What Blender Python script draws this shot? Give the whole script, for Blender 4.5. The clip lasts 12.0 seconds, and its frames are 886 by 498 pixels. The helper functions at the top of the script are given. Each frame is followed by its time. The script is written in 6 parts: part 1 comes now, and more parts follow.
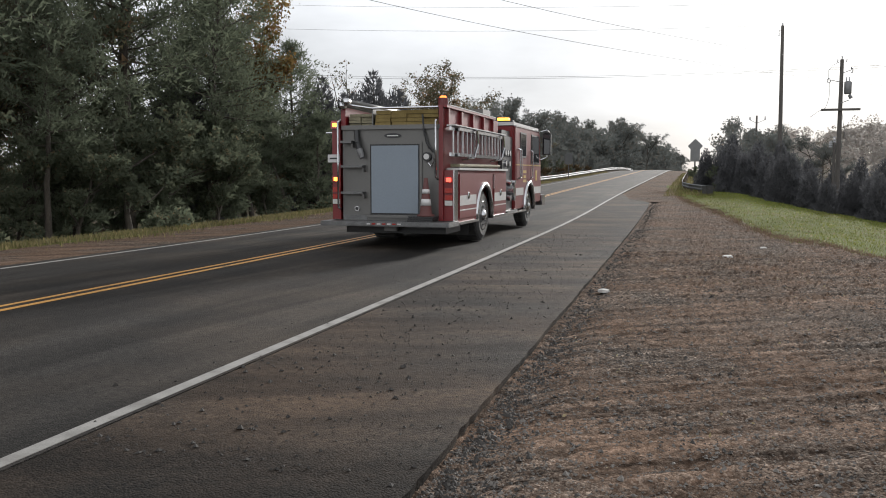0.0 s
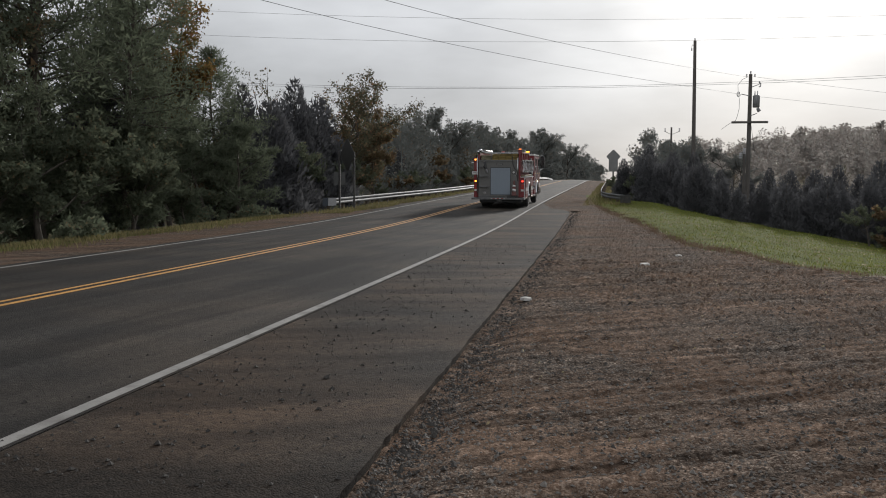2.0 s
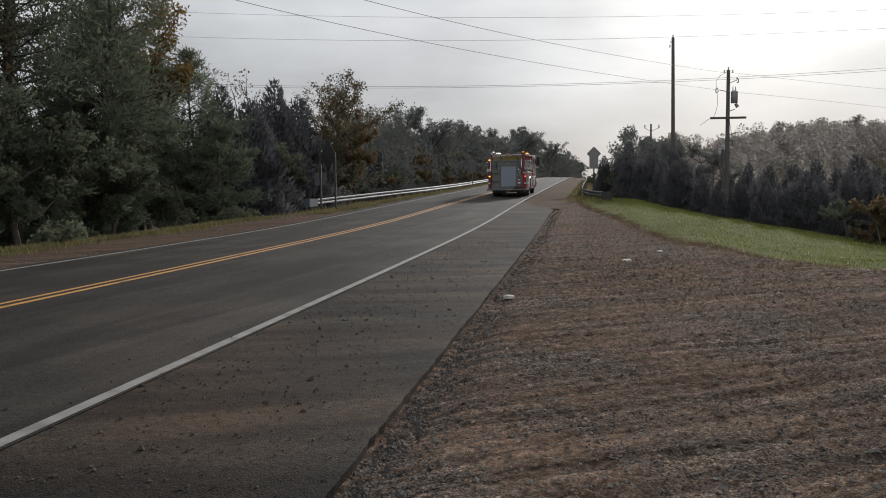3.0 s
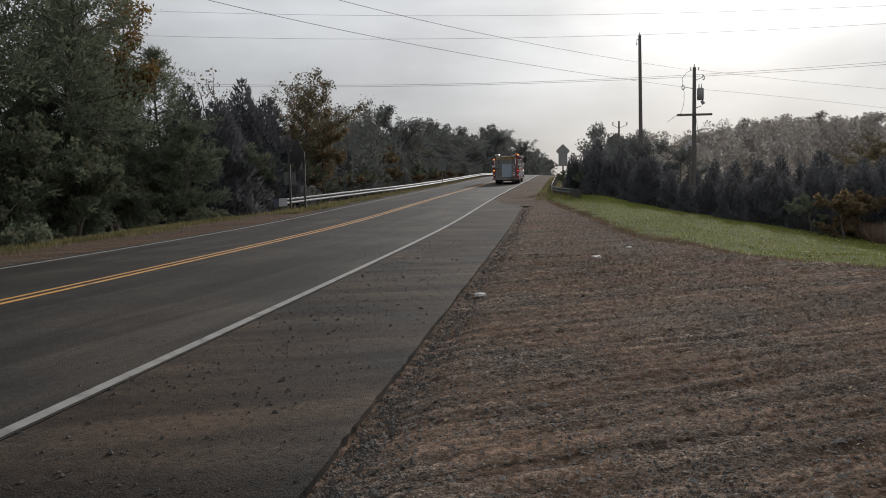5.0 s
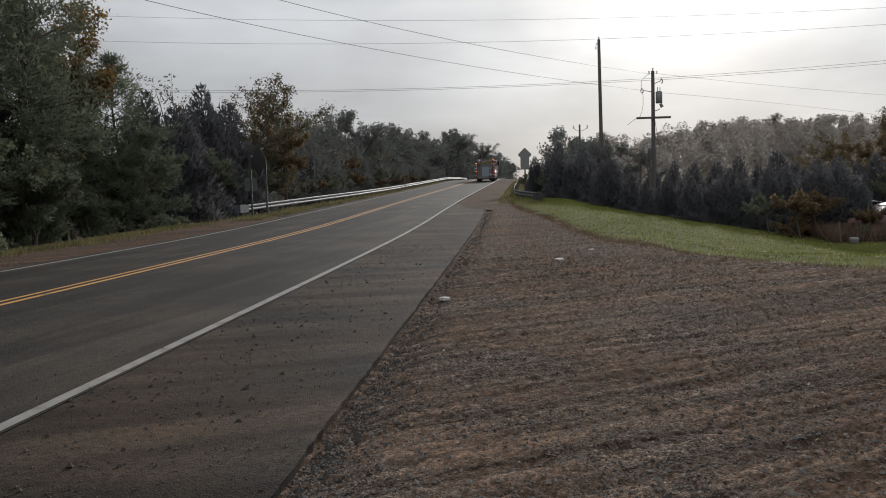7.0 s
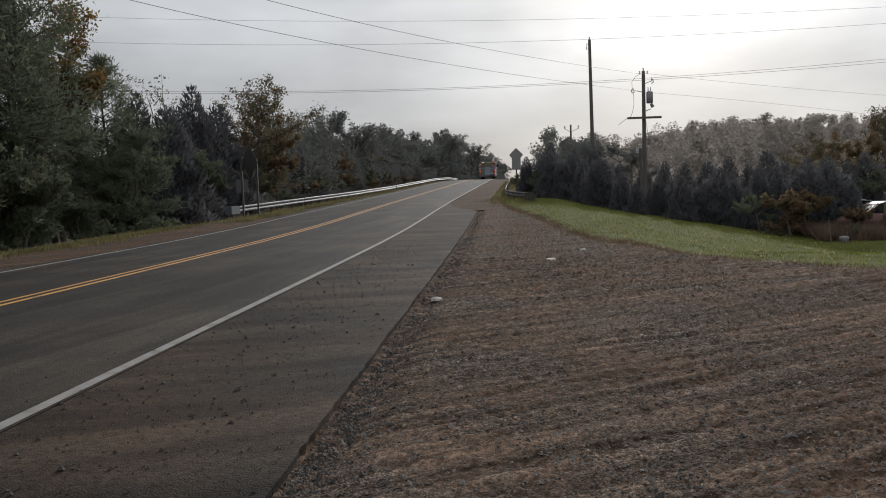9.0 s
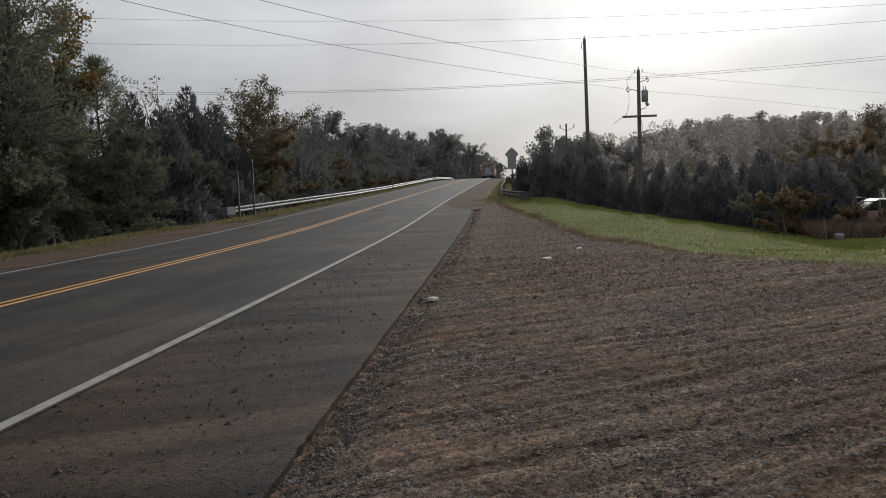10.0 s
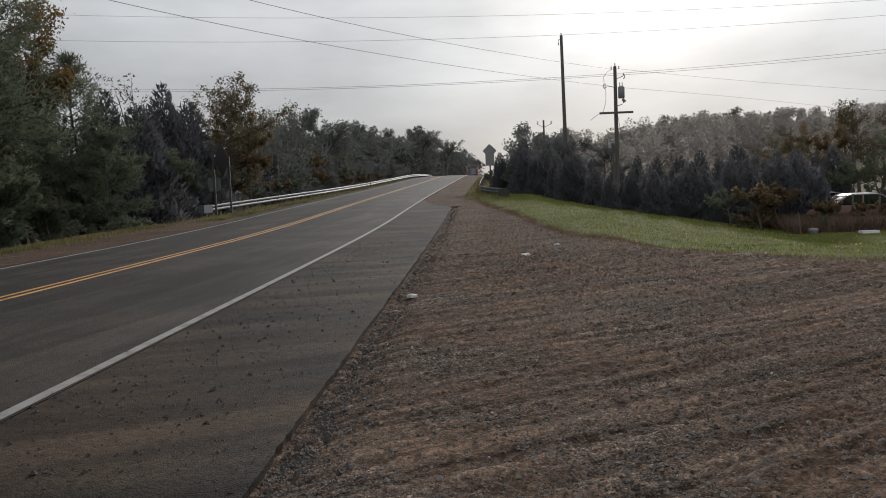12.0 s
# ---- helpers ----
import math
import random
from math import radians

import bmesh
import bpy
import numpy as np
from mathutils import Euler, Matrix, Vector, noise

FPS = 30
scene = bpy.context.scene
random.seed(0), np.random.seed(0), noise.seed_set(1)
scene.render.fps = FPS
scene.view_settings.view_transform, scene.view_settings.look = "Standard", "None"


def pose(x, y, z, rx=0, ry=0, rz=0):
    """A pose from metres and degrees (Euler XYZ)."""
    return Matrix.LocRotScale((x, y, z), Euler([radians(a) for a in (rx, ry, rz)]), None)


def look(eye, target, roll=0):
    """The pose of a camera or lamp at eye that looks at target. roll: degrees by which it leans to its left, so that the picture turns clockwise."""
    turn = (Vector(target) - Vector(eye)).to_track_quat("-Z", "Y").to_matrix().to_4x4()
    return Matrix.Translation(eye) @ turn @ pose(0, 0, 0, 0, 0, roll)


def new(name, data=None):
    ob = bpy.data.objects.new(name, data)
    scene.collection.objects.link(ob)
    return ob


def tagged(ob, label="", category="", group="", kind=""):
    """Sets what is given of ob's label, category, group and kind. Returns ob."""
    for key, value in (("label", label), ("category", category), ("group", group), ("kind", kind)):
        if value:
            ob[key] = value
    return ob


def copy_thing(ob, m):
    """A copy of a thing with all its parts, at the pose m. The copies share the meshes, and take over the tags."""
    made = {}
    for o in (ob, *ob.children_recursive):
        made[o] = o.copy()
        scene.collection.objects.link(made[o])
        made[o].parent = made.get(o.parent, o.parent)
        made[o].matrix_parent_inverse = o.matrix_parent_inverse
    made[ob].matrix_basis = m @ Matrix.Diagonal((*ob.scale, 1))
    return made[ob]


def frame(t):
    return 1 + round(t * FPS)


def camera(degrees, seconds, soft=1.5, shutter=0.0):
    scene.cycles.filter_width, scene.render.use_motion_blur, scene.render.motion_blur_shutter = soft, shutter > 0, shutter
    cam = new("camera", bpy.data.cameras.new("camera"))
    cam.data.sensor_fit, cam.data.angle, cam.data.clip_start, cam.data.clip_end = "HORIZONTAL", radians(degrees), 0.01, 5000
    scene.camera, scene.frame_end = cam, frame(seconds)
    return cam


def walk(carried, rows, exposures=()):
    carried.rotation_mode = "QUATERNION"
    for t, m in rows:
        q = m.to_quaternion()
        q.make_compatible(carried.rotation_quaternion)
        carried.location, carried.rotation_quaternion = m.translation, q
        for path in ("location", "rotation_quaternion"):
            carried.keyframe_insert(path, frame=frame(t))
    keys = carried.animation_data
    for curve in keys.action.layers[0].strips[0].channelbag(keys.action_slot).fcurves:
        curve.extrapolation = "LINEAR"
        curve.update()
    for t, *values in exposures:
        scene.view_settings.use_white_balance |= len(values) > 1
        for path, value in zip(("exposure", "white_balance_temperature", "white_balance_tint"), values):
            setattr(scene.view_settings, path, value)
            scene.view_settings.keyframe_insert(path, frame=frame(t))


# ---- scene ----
cam = camera(55.3, 12.0, soft=1.0)
EYE = 1.38
# seconds, then the turn of the camera about x, y and z in degrees
PATH = [(0.0, 85.145, -0.096, 15.465),
        (0.2, 85.075, -0.32, 14.036),
        (0.3, 85.137, -0.364, 13.528),
        (0.5, 85.271, -0.586, 12.823),
        (1.0, 85.571, -0.905, 11.787),
        (1.5, 85.773, -0.618, 10.993),
        (2.0, 85.781, -0.224, 10.284),
        (2.5, 85.747, 0.208, 9.668),
        (3.0, 85.724, 0.554, 9.038),
        (5.0, 85.585, 1.038, 7.015),
        (5.5, 85.657, 1.241, 6.331),
        (6.0, 85.717, 1.374, 5.583),
        (6.5, 85.781, 1.451, 4.964),
        (7.0, 85.825, 1.61, 4.503),
        (9.0, 85.846, 1.824, 3.934),
        (9.5, 85.804, 1.997, 3.893),
        (10.0, 85.808, 2.121, 3.653),
        (10.5, 85.712, 2.233, 3.426),
        (11.0, 85.689, 2.301, 2.917),
        (11.5, 85.649, 2.321, 2.565),
        (12.0, 85.544, 2.393, 2.176)]
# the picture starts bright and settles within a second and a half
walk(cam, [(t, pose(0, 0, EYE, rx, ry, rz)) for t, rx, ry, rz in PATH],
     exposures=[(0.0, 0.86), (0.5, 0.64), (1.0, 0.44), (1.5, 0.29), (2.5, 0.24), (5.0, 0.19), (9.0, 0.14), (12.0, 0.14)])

# ---- sky and sun ----
SUN_AZ, SUN_EL = radians(12), radians(16)          # azimuth from +y towards +x
SUN_DIR = Vector((math.sin(SUN_AZ) * math.cos(SUN_EL), math.cos(SUN_AZ) * math.cos(SUN_EL), math.sin(SUN_EL)))
world = bpy.data.worlds.new("overcast")
scene.world = world
world.use_nodes = True


def make_sky():
    nt = world.node_tree
    nt.nodes.clear()
    N, L = nt.nodes.new, nt.links.new
    out, bg = N("ShaderNodeOutputWorld"), N("ShaderNodeBackground")
    co, sky = N("ShaderNodeTexCoord"), N("ShaderNodeTexSky")
    sky.sky_type, sky.sun_disc = "NISHITA", False
    sky.sun_elevation, sky.sun_rotation = SUN_EL, SUN_AZ
    dim = N("ShaderNodeMix")
    dim.data_type, dim.blend_type = "RGBA", "MULTIPLY"
    dim.inputs["Factor"].default_value = 1.0
    dim.inputs[7].default_value = (0.09, 0.09, 0.09, 1)
    L(sky.outputs[0], dim.inputs[6])
    # cloud brightness: grows to the veiled sun; added behind the camera to light trees
    dot = N("ShaderNodeVectorMath")
    dot.operation = "DOT_PRODUCT"
    dot.inputs[1].default_value = SUN_DIR
    norm = N("ShaderNodeVectorMath")
    norm.operation = "NORMALIZE"
    L(co.outputs["Generated"], norm.inputs[0])
    L(norm.outputs[0], dot.inputs[0])
    ramp = N("ShaderNodeValToRGB")
    ramp.color_ramp.interpolation = "EASE"
    e = ramp.color_ramp.elements
    # unseen sky opposite the sun, made brighter for the trees' near sides
    e[0].position, e[0].color = 0.0, (0.84, 0.86, 0.89, 1)
    e[1].position, e[1].color = 1.0, (0.99, 0.985, 0.98, 1)
    for p, c in ((0.5, (0.56, 0.575, 0.60, 1)), (0.66, (0.45, 0.462, 0.482, 1)), (0.90, (0.460, 0.473, 0.494, 1)), (0.965, (0.475, 0.487, 0.508, 1)), (0.9875, (0.62, 0.63, 0.645, 1))):
        k = e.new(p)
        k.color = c
    half = N("ShaderNodeMath")
    half.operation = "MULTIPLY_ADD"
    half.inputs[1].default_value, half.inputs[2].default_value = 0.5, 0.5
    L(dot.outputs["Value"], half.inputs[0])
    L(half.outputs[0], ramp.inputs[0])
    # streaky layers of cloud
    stretch = N("ShaderNodeMapping")
    stretch.inputs["Scale"].default_value = (2.2, 2.2, 7.0)
    L(norm.outputs[0], stretch.inputs[0])
    cloud = N("ShaderNodeTexNoise")
    cloud.inputs["Scale"].default_value, cloud.inputs["Detail"].default_value = 1.6, 6
    L(stretch.outputs[0], cloud.inputs["Vector"])
    span = N("ShaderNodeMapRange")
    span.inputs[1].default_value, span.inputs[2].default_value = 0.3, 0.7
    span.inputs[3].default_value, span.inputs[4].default_value = 0.77, 1.18
    L(cloud.outputs[0], span.inputs[0])
    lit = N("ShaderNodeMix")
    lit.data_type, lit.blend_type = "RGBA", "MULTIPLY"
    lit.inputs["Factor"].default_value = 1.0
    L(ramp.outputs[0], lit.inputs[6])
    L(span.outputs[0], lit.inputs[7])
    # the layer is thicker towards the horizon
    sep, low = N("ShaderNodeSeparateXYZ"), N("ShaderNodeMapRange")
    L(norm.outputs[0], sep.inputs[0])
    low.inputs[1].default_value, low.inputs[2].default_value = 0.0, 0.17
    low.inputs[3].default_value, low.inputs[4].default_value = 0.80, 1.04
    L(sep.outputs["Z"], low.inputs[0])
    veil = N("ShaderNodeMix")
    veil.data_type, veil.blend_type = "RGBA", "MULTIPLY"
    veil.inputs["Factor"].default_value = 1.0
    L(lit.outputs[2], veil.inputs[6])
    L(low.outputs[0], veil.inputs[7])
    mix = N("ShaderNodeMix")
    mix.data_type = "RGBA"
    mix.inputs["Factor"].default_value = 0.97
    L(dim.outputs[2], mix.inputs[6])
    L(veil.outputs[2], mix.inputs[7])
    L(mix.outputs[2], bg.inputs[0])
    bg.inputs[1].default_value = 1.05
    L(bg.outputs[0], out.inputs[0])


make_sky()
sun = new("sun", bpy.data.lights.new("sun", "SUN"))
sun.data.energy, sun.data.angle, sun.data.color = 2.3, radians(6), (1.0, 0.97, 0.93)
sun.matrix_world = look((0, 0, 60), Vector((0, 0, 60)) - SUN_DIR)


# ---- materials ----
def material(name, c1, c2, scale=8.0, rough=0.8, bump=0.2, fine=60.0, metal=0.0, stretch=(1, 1, 1), spec=0.5,
             c3=None, scale3=0.6, cover=(0.5, 0.68), distance=0.02, vary=0.0):
    """c1 to c2 over a middle grain, c3 in large patches; a fine bump; vary: spread of value from object to object."""
    m = bpy.data.materials.new(name)
    m.use_nodes = True
    nt = m.node_tree
    N, L = nt.nodes.new, nt.links.new
    b = nt.nodes["Principled BSDF"]
    co, mp = N("ShaderNodeTexCoord"), N("ShaderNodeMapping")
    mp.inputs["Scale"].default_value = stretch
    L(co.outputs["Object"], mp.inputs[0])
    n1, n2 = N("ShaderNodeTexNoise"), N("ShaderNodeTexNoise")
    n1.inputs["Scale"].default_value, n1.inputs["Detail"].default_value = scale, 8
    n2.inputs["Scale"].default_value, n2.inputs["Detail"].default_value = fine, 4
    L(mp.outputs[0], n1.inputs["Vector"])
    L(mp.outputs[0], n2.inputs["Vector"])
    mix = N("ShaderNodeMix")
    mix.data_type = "RGBA"
    mix.inputs[6].default_value, mix.inputs[7].default_value = (*c1, 1), (*c2, 1)
    r = N("ShaderNodeMapRange")
    r.inputs[1].default_value, r.inputs[2].default_value = 0.3, 0.7
    add = N("ShaderNodeMath")
    add.operation = "MULTIPLY_ADD"
    add.inputs[1].default_value = 0.5
    half = N("ShaderNodeMath")
    half.operation = "MULTIPLY"
    half.inputs[1].default_value = 0.5
    L(n2.outputs[0], half.inputs[0])
    L(n1.outputs[0], add.inputs[0])
    L(half.outputs[0], add.inputs[2])
    L(add.outputs[0], r.inputs[0])
    L(r.outputs[0], mix.inputs["Factor"])
    colour = mix.outputs[2]
    if c3:
        n3, r3, m3 = N("ShaderNodeTexNoise"), N("ShaderNodeMapRange"), N("ShaderNodeMix")
        n3.inputs["Scale"].default_value, n3.inputs["Detail"].default_value = scale3, 7
        L(mp.outputs[0], n3.inputs["Vector"])
        r3.inputs[1].default_value, r3.inputs[2].default_value = cover
        L(n3.outputs[0], r3.inputs[0])
        m3.data_type = "RGBA"
        m3.inputs[7].default_value = (*c3, 1)
        L(r3.outputs[0], m3.inputs["Factor"])
        L(colour, m3.inputs[6])
        colour = m3.outputs[2]
    if vary:
        info, rr, hsv = N("ShaderNodeObjectInfo"), N("ShaderNodeMapRange"), N("ShaderNodeHueSaturation")
        rr.inputs[3].default_value, rr.inputs[4].default_value = 1 - vary, 1 + vary
        L(info.outputs["Random"], rr.inputs[0])
        L(rr.outputs[0], hsv.inputs["Value"])
        L(colour, hsv.inputs["Color"])
        colour = hsv.outputs[0]
    L(colour, b.inputs["Base Color"])
    b.inputs["Roughness"].default_value, b.inputs["Metallic"].default_value = rough, metal
    b.inputs["Specular IOR Level"].default_value = spec
    if bump:
        bp = N("ShaderNodeBump")
        bp.inputs["Strength"].default_value, bp.inputs["Distance"].default_value = bump, distance
        L(add.outputs[0], bp.inputs["Height"])
        L(bp.outputs[0], b.inputs["Normal"])
    return m


def leaf_material(name, c1, c2, c3=None, share=0.0, glow=0.35, swing=0.25, even=0.5):
    """Leaves of varied colour, that let some light through; even: how far shading normals bend up and towards the
    camera.
    """
    m = bpy.data.materials.new(name)
    m.use_nodes = True
    nt = m.node_tree
    N, L = nt.nodes.new, nt.links.new
    b, out = nt.nodes["Principled BSDF"], nt.nodes["Material Output"]
    geo, ramp = N("ShaderNodeNewGeometry"), N("ShaderNodeValToRGB")
    e = ramp.color_ramp.elements
    e[0].color, e[1].color = (*c1, 1), (*c2, 1)
    if c3:
        e[1].position = 1 - share
        k = e.new(1.0)
        k.color = (*c3, 1)
    L(geo.outputs["Random Per Island"], ramp.inputs[0])
    noise_tex, co = N("ShaderNodeTexNoise"), N("ShaderNodeTexCoord")
    noise_tex.inputs["Scale"].default_value = 0.9
    L(co.outputs["Object"], noise_tex.inputs["Vector"])
    r, hsv = N("ShaderNodeMapRange"), N("ShaderNodeHueSaturation")
    r.inputs[1].default_value, r.inputs[2].default_value = 0.3, 0.7
    r.inputs[3].default_value, r.inputs[4].default_value = 1 - swing, 1 + swing
    L(noise_tex.outputs[0], r.inputs[0])
    L(r.outputs[0], hsv.inputs["Value"])
    L(ramp.outputs[0], hsv.inputs["Color"])
    L(hsv.outputs[0], b.inputs["Base Color"])
    b.inputs["Roughness"].default_value = 0.6
    b.inputs["Specular IOR Level"].default_value = 0.04
    tr, mx = N("ShaderNodeBsdfTranslucent"), N("ShaderNodeMixShader")
    lift, face = N("ShaderNodeMix"), N("ShaderNodeVectorMath")
    lift.data_type = "VECTOR"
    lift.inputs[0].default_value = even
    # bent shading normal levels the light on all leaves, as haze would
    lift.inputs[5].default_value = (0, -0.35, 0.94)
    L(geo.outputs["Normal"], lift.inputs[4])
    face.operation = "NORMALIZE"
    L(lift.outputs[1], face.inputs[0])
    L(face.outputs[0], b.inputs["Normal"])
    L(hsv.outputs[0], tr.inputs[0])
    mx.inputs[0].default_value = glow
    L(b.outputs[0], mx.inputs[1])
    L(tr.outputs[0], mx.inputs[2])
    L(mx.outputs[0], out.inputs[0])
    return m


def glow_material(name, colour, strength):
    m = bpy.data.materials.new(name)
    m.use_nodes = True
    b = m.node_tree.nodes["Principled BSDF"]
    b.inputs["Base Color"].default_value = (*colour, 1)
    b.inputs["Emission Color"].default_value = (*colour, 1)
    b.inputs["Emission Strength"].default_value = strength
    b.inputs["Roughness"].default_value = 0.2
    return m


def gravel_material(name, dark, light, brown, cell=52, power=1.9, dust=(0.42, 0.70, 0.75), relief=0.022, rough=0.93, spread=0.8, gloss=0.15,
                    streaks=((8, (0.22, 2.6, 1), 1.5, 0.55, 1.35), (38, (0.3, 3.4, 1), 1.0, 0.72, 1.22)), grain=0.0):
    """Stones of varied grey, in streaks that wheels have swept, with brown dirt between."""
    m = bpy.data.materials.new(name)
    m.use_nodes = True
    nt = m.node_tree
    N, L = nt.nodes.new, nt.links.new
    b, co = nt.nodes["Principled BSDF"], N("ShaderNodeTexCoord")
    cells, grit = N("ShaderNodeTexVoronoi"), N("ShaderNodeTexNoise")
    cells.inputs["Scale"].default_value = cell
    grit.inputs["Scale"].default_value, grit.inputs["Detail"].default_value = 26, 9
    L(co.outputs["Object"], cells.inputs["Vector"])
    L(co.outputs["Object"], grit.inputs["Vector"])
    tone = N("ShaderNodeSeparateColor")
    L(cells.outputs["Color"], tone.inputs[0])
    sharp = N("ShaderNodeMath")
    sharp.operation = "POWER"
    sharp.inputs[1].default_value = power
    L(tone.outputs[0], sharp.inputs[0])
    stone = N("ShaderNodeMix")
    stone.data_type = "RGBA"
    stone.inputs[6].default_value, stone.inputs[7].default_value = (*dark, 1), (*light, 1)
    L(sharp.outputs[0], stone.inputs["Factor"])
    # swept streaks in two directions
    value = None
    for turn, squeeze, size, lo, hi in streaks:
        mp, n, r = N("ShaderNodeMapping"), N("ShaderNodeTexNoise"), N("ShaderNodeMapRange")
        mp.vector_type = "TEXTURE"
        mp.inputs["Rotation"].default_value, mp.inputs["Scale"].default_value = (0, 0, radians(turn)), tuple(1 / s for s in squeeze)
        n.inputs["Scale"].default_value, n.inputs["Detail"].default_value, n.inputs["Distortion"].default_value = size, 6, 0.6
        L(co.outputs["Object"], mp.inputs[0])
        L(mp.outputs[0], n.inputs["Vector"])
        r.inputs[1].default_value, r.inputs[2].default_value, r.inputs[3].default_value, r.inputs[4].default_value = 0.33, 0.67, lo, hi
        L(n.outputs[0], r.inputs[0])
        if value is None:
            value = r.outputs[0]
        else:
            mul = N("ShaderNodeMath")
            mul.operation = "MULTIPLY"
            L(value, mul.inputs[0])
            L(r.outputs[0], mul.inputs[1])
            value = mul.outputs[0]
    if grain:                                             # random colour speckle; on gravel it stands in for shadows among clods
        n, r, mul = N("ShaderNodeTexNoise"), N("ShaderNodeMapRange"), N("ShaderNodeMath")
        n.inputs["Scale"].default_value, n.inputs["Detail"].default_value, n.inputs["Roughness"].default_value = 18.0, 10, 0.8
        L(co.outputs["Object"], n.inputs["Vector"])
        r.inputs[1].default_value, r.inputs[2].default_value, r.inputs[3].default_value, r.inputs[4].default_value = 0.40, 0.60, 1 - grain, 1 + grain
        L(n.outputs[0], r.inputs[0])
        mul.operation = "MULTIPLY"
        L(value, mul.inputs[0])
        L(r.outputs[0], mul.inputs[1])
        value = mul.outputs[0]
    big, rb, dirt = N("ShaderNodeTexNoise"), N("ShaderNodeMapRange"), N("ShaderNodeMix")
    big.inputs["Scale"].default_value, big.inputs["Detail"].default_value = spread, 8
    L(co.outputs["Object"], big.inputs["Vector"])
    rb.inputs[1].default_value, rb.inputs[2].default_value, rb.inputs[4].default_value = dust
    L(big.outputs[0], rb.inputs[0])
    dirt.data_type = "RGBA"
    dirt.inputs[7].default_value = (*brown, 1)
    L(rb.outputs[0], dirt.inputs["Factor"])
    L(stone.outputs[2], dirt.inputs[6])
    hsv = N("ShaderNodeHueSaturation")
    L(value, hsv.inputs["Value"])
    L(dirt.outputs[2], hsv.inputs["Color"])
    L(hsv.outputs[0], b.inputs["Base Color"])
    b.inputs["Roughness"].default_value = rough
    b.inputs["Specular IOR Level"].default_value = gloss
    height, bump = N("ShaderNodeMath"), N("ShaderNodeBump")
    height.operation = "MULTIPLY_ADD"
    height.inputs[1].default_value = -0.8
    L(cells.outputs["Distance"], height.inputs[0])
    L(grit.outputs[0], height.inputs[2])
    bump.inputs["Strength"].default_value, bump.inputs["Distance"].default_value = 1.0, relief
    L(height.outputs[0], bump.inputs["Height"])
    L(bump.outputs[0], b.inputs["Normal"])
    return m


ASPHALT = gravel_material("asphalt", (0.0112, 0.0102, 0.0094), (0.030, 0.027, 0.0242), (0.057, 0.0435, 0.032), 95, 1.3, (0.44, 0.74, 0.75), 0.005, 0.76, 0.4, 0.12, grain=0.28, streaks=
                          ((90, (0.10, 1.5, 1), 1.1, 0.70, 1.32), (82, (0.10, 2.0, 1), 1.2, 0.76, 1.50)))
APRON = gravel_material("dusty_asphalt", (0.0098, 0.0086, 0.0077), (0.035, 0.0290, 0.0238), (0.055, 0.0355, 0.0228), 85, 1.6, (0.38, 0.68, 0.85), 0.007, 0.88, 0.5, 0.12, grain=0.35, streaks=
                        ((16, (0.16, 1.3, 1), 1.1, 0.50, 1.48), (30, (0.14, 2.0, 1), 0.9, 0.56, 1.42)))
GRAVEL = gravel_material("gravel", (0.035, 0.0265, 0.022), (0.220, 0.182, 0.150), (0.128, 0.083, 0.058), 78, 2.3, (0.30, 0.60, 0.80),
                         relief=0.011, gloss=0.02, grain=0.50, streaks=((28, (0.13, 6.5, 1), 1.6, 0.52, 1.40), (38, (0.20, 8.0, 1), 1.3, 0.64, 1.32)))
DIRT = gravel_material("dirt_shoulder", (0.026, 0.020, 0.015), (0.13, 0.10, 0.075), (0.078, 0.053, 0.033), 45, 2.4, (0.30, 0.6, 0.9), gloss=0.05, grain=0.4)
STONE = material("stone", (0.055, 0.050, 0.046), (0.20, 0.18, 0.162), 6.0, 0.9, 0.3, 60, vary=0.2)
# dark tone also stands in for shadows and backlit sides of stones
DARK_STONE = material("dark_stone", (0.018, 0.016, 0.015), (0.05, 0.045, 0.04), 6.0, 0.9, 0.3, 60)
SIGN_LITTER = material("bleached_scrap", (0.28, 0.27, 0.255), (0.40, 0.385, 0.36), 9.0, 0.8, 0.3)
SOIL = material("forest_floor", (0.085, 0.066, 0.046), (0.155, 0.122, 0.085), 4.0, 0.95, 0.8, 30, spec=0.1, c3=(0.07, 0.08, 0.035), scale3=0.3, distance=0.05)
TURF = material("turf", (0.056, 0.068, 0.018), (0.100, 0.110, 0.032), 3.0, 0.95, 0.7, 40, spec=0.02, c3=(0.115, 0.095, 0.042), scale3=0.35, cover=(0.5, 0.8), distance=0.03)
WHITE_LINE = material("white_road_paint", (0.145, 0.139, 0.130), (0.27, 0.26, 0.242), 5.0, 0.7, 0.3, 90, c3=(0.11, 0.10, 0.092), scale3=3.5, cover=(0.50, 0.72), distance=0.004)
YELLOW_LINE = material("yellow_road_paint", (0.42, 0.195, 0.038), (0.55, 0.275, 0.058), 5.0, 0.55, 0.3, 90, c3=(0.16, 0.10, 0.045), scale3=3.5, cover=(0.58, 0.75), distance=0.004)
BARK = material("bark", (0.035, 0.028, 0.022), (0.10, 0.085, 0.07), 9.0, 0.95, 0.9, 40, stretch=(1, 1, 0.2), distance=0.03)
POLE_WOOD = material("weathered_pole_wood", (0.050, 0.045, 0.041), (0.11, 0.099, 0.090), 6.0, 0.9, 0.5, 40, stretch=(1, 1, 0.08))
GALV = material("galvanised_steel", (0.070, 0.074, 0.078), (0.115, 0.119, 0.123), 3.0, 0.66, 0.08, 50, metal=0.6)
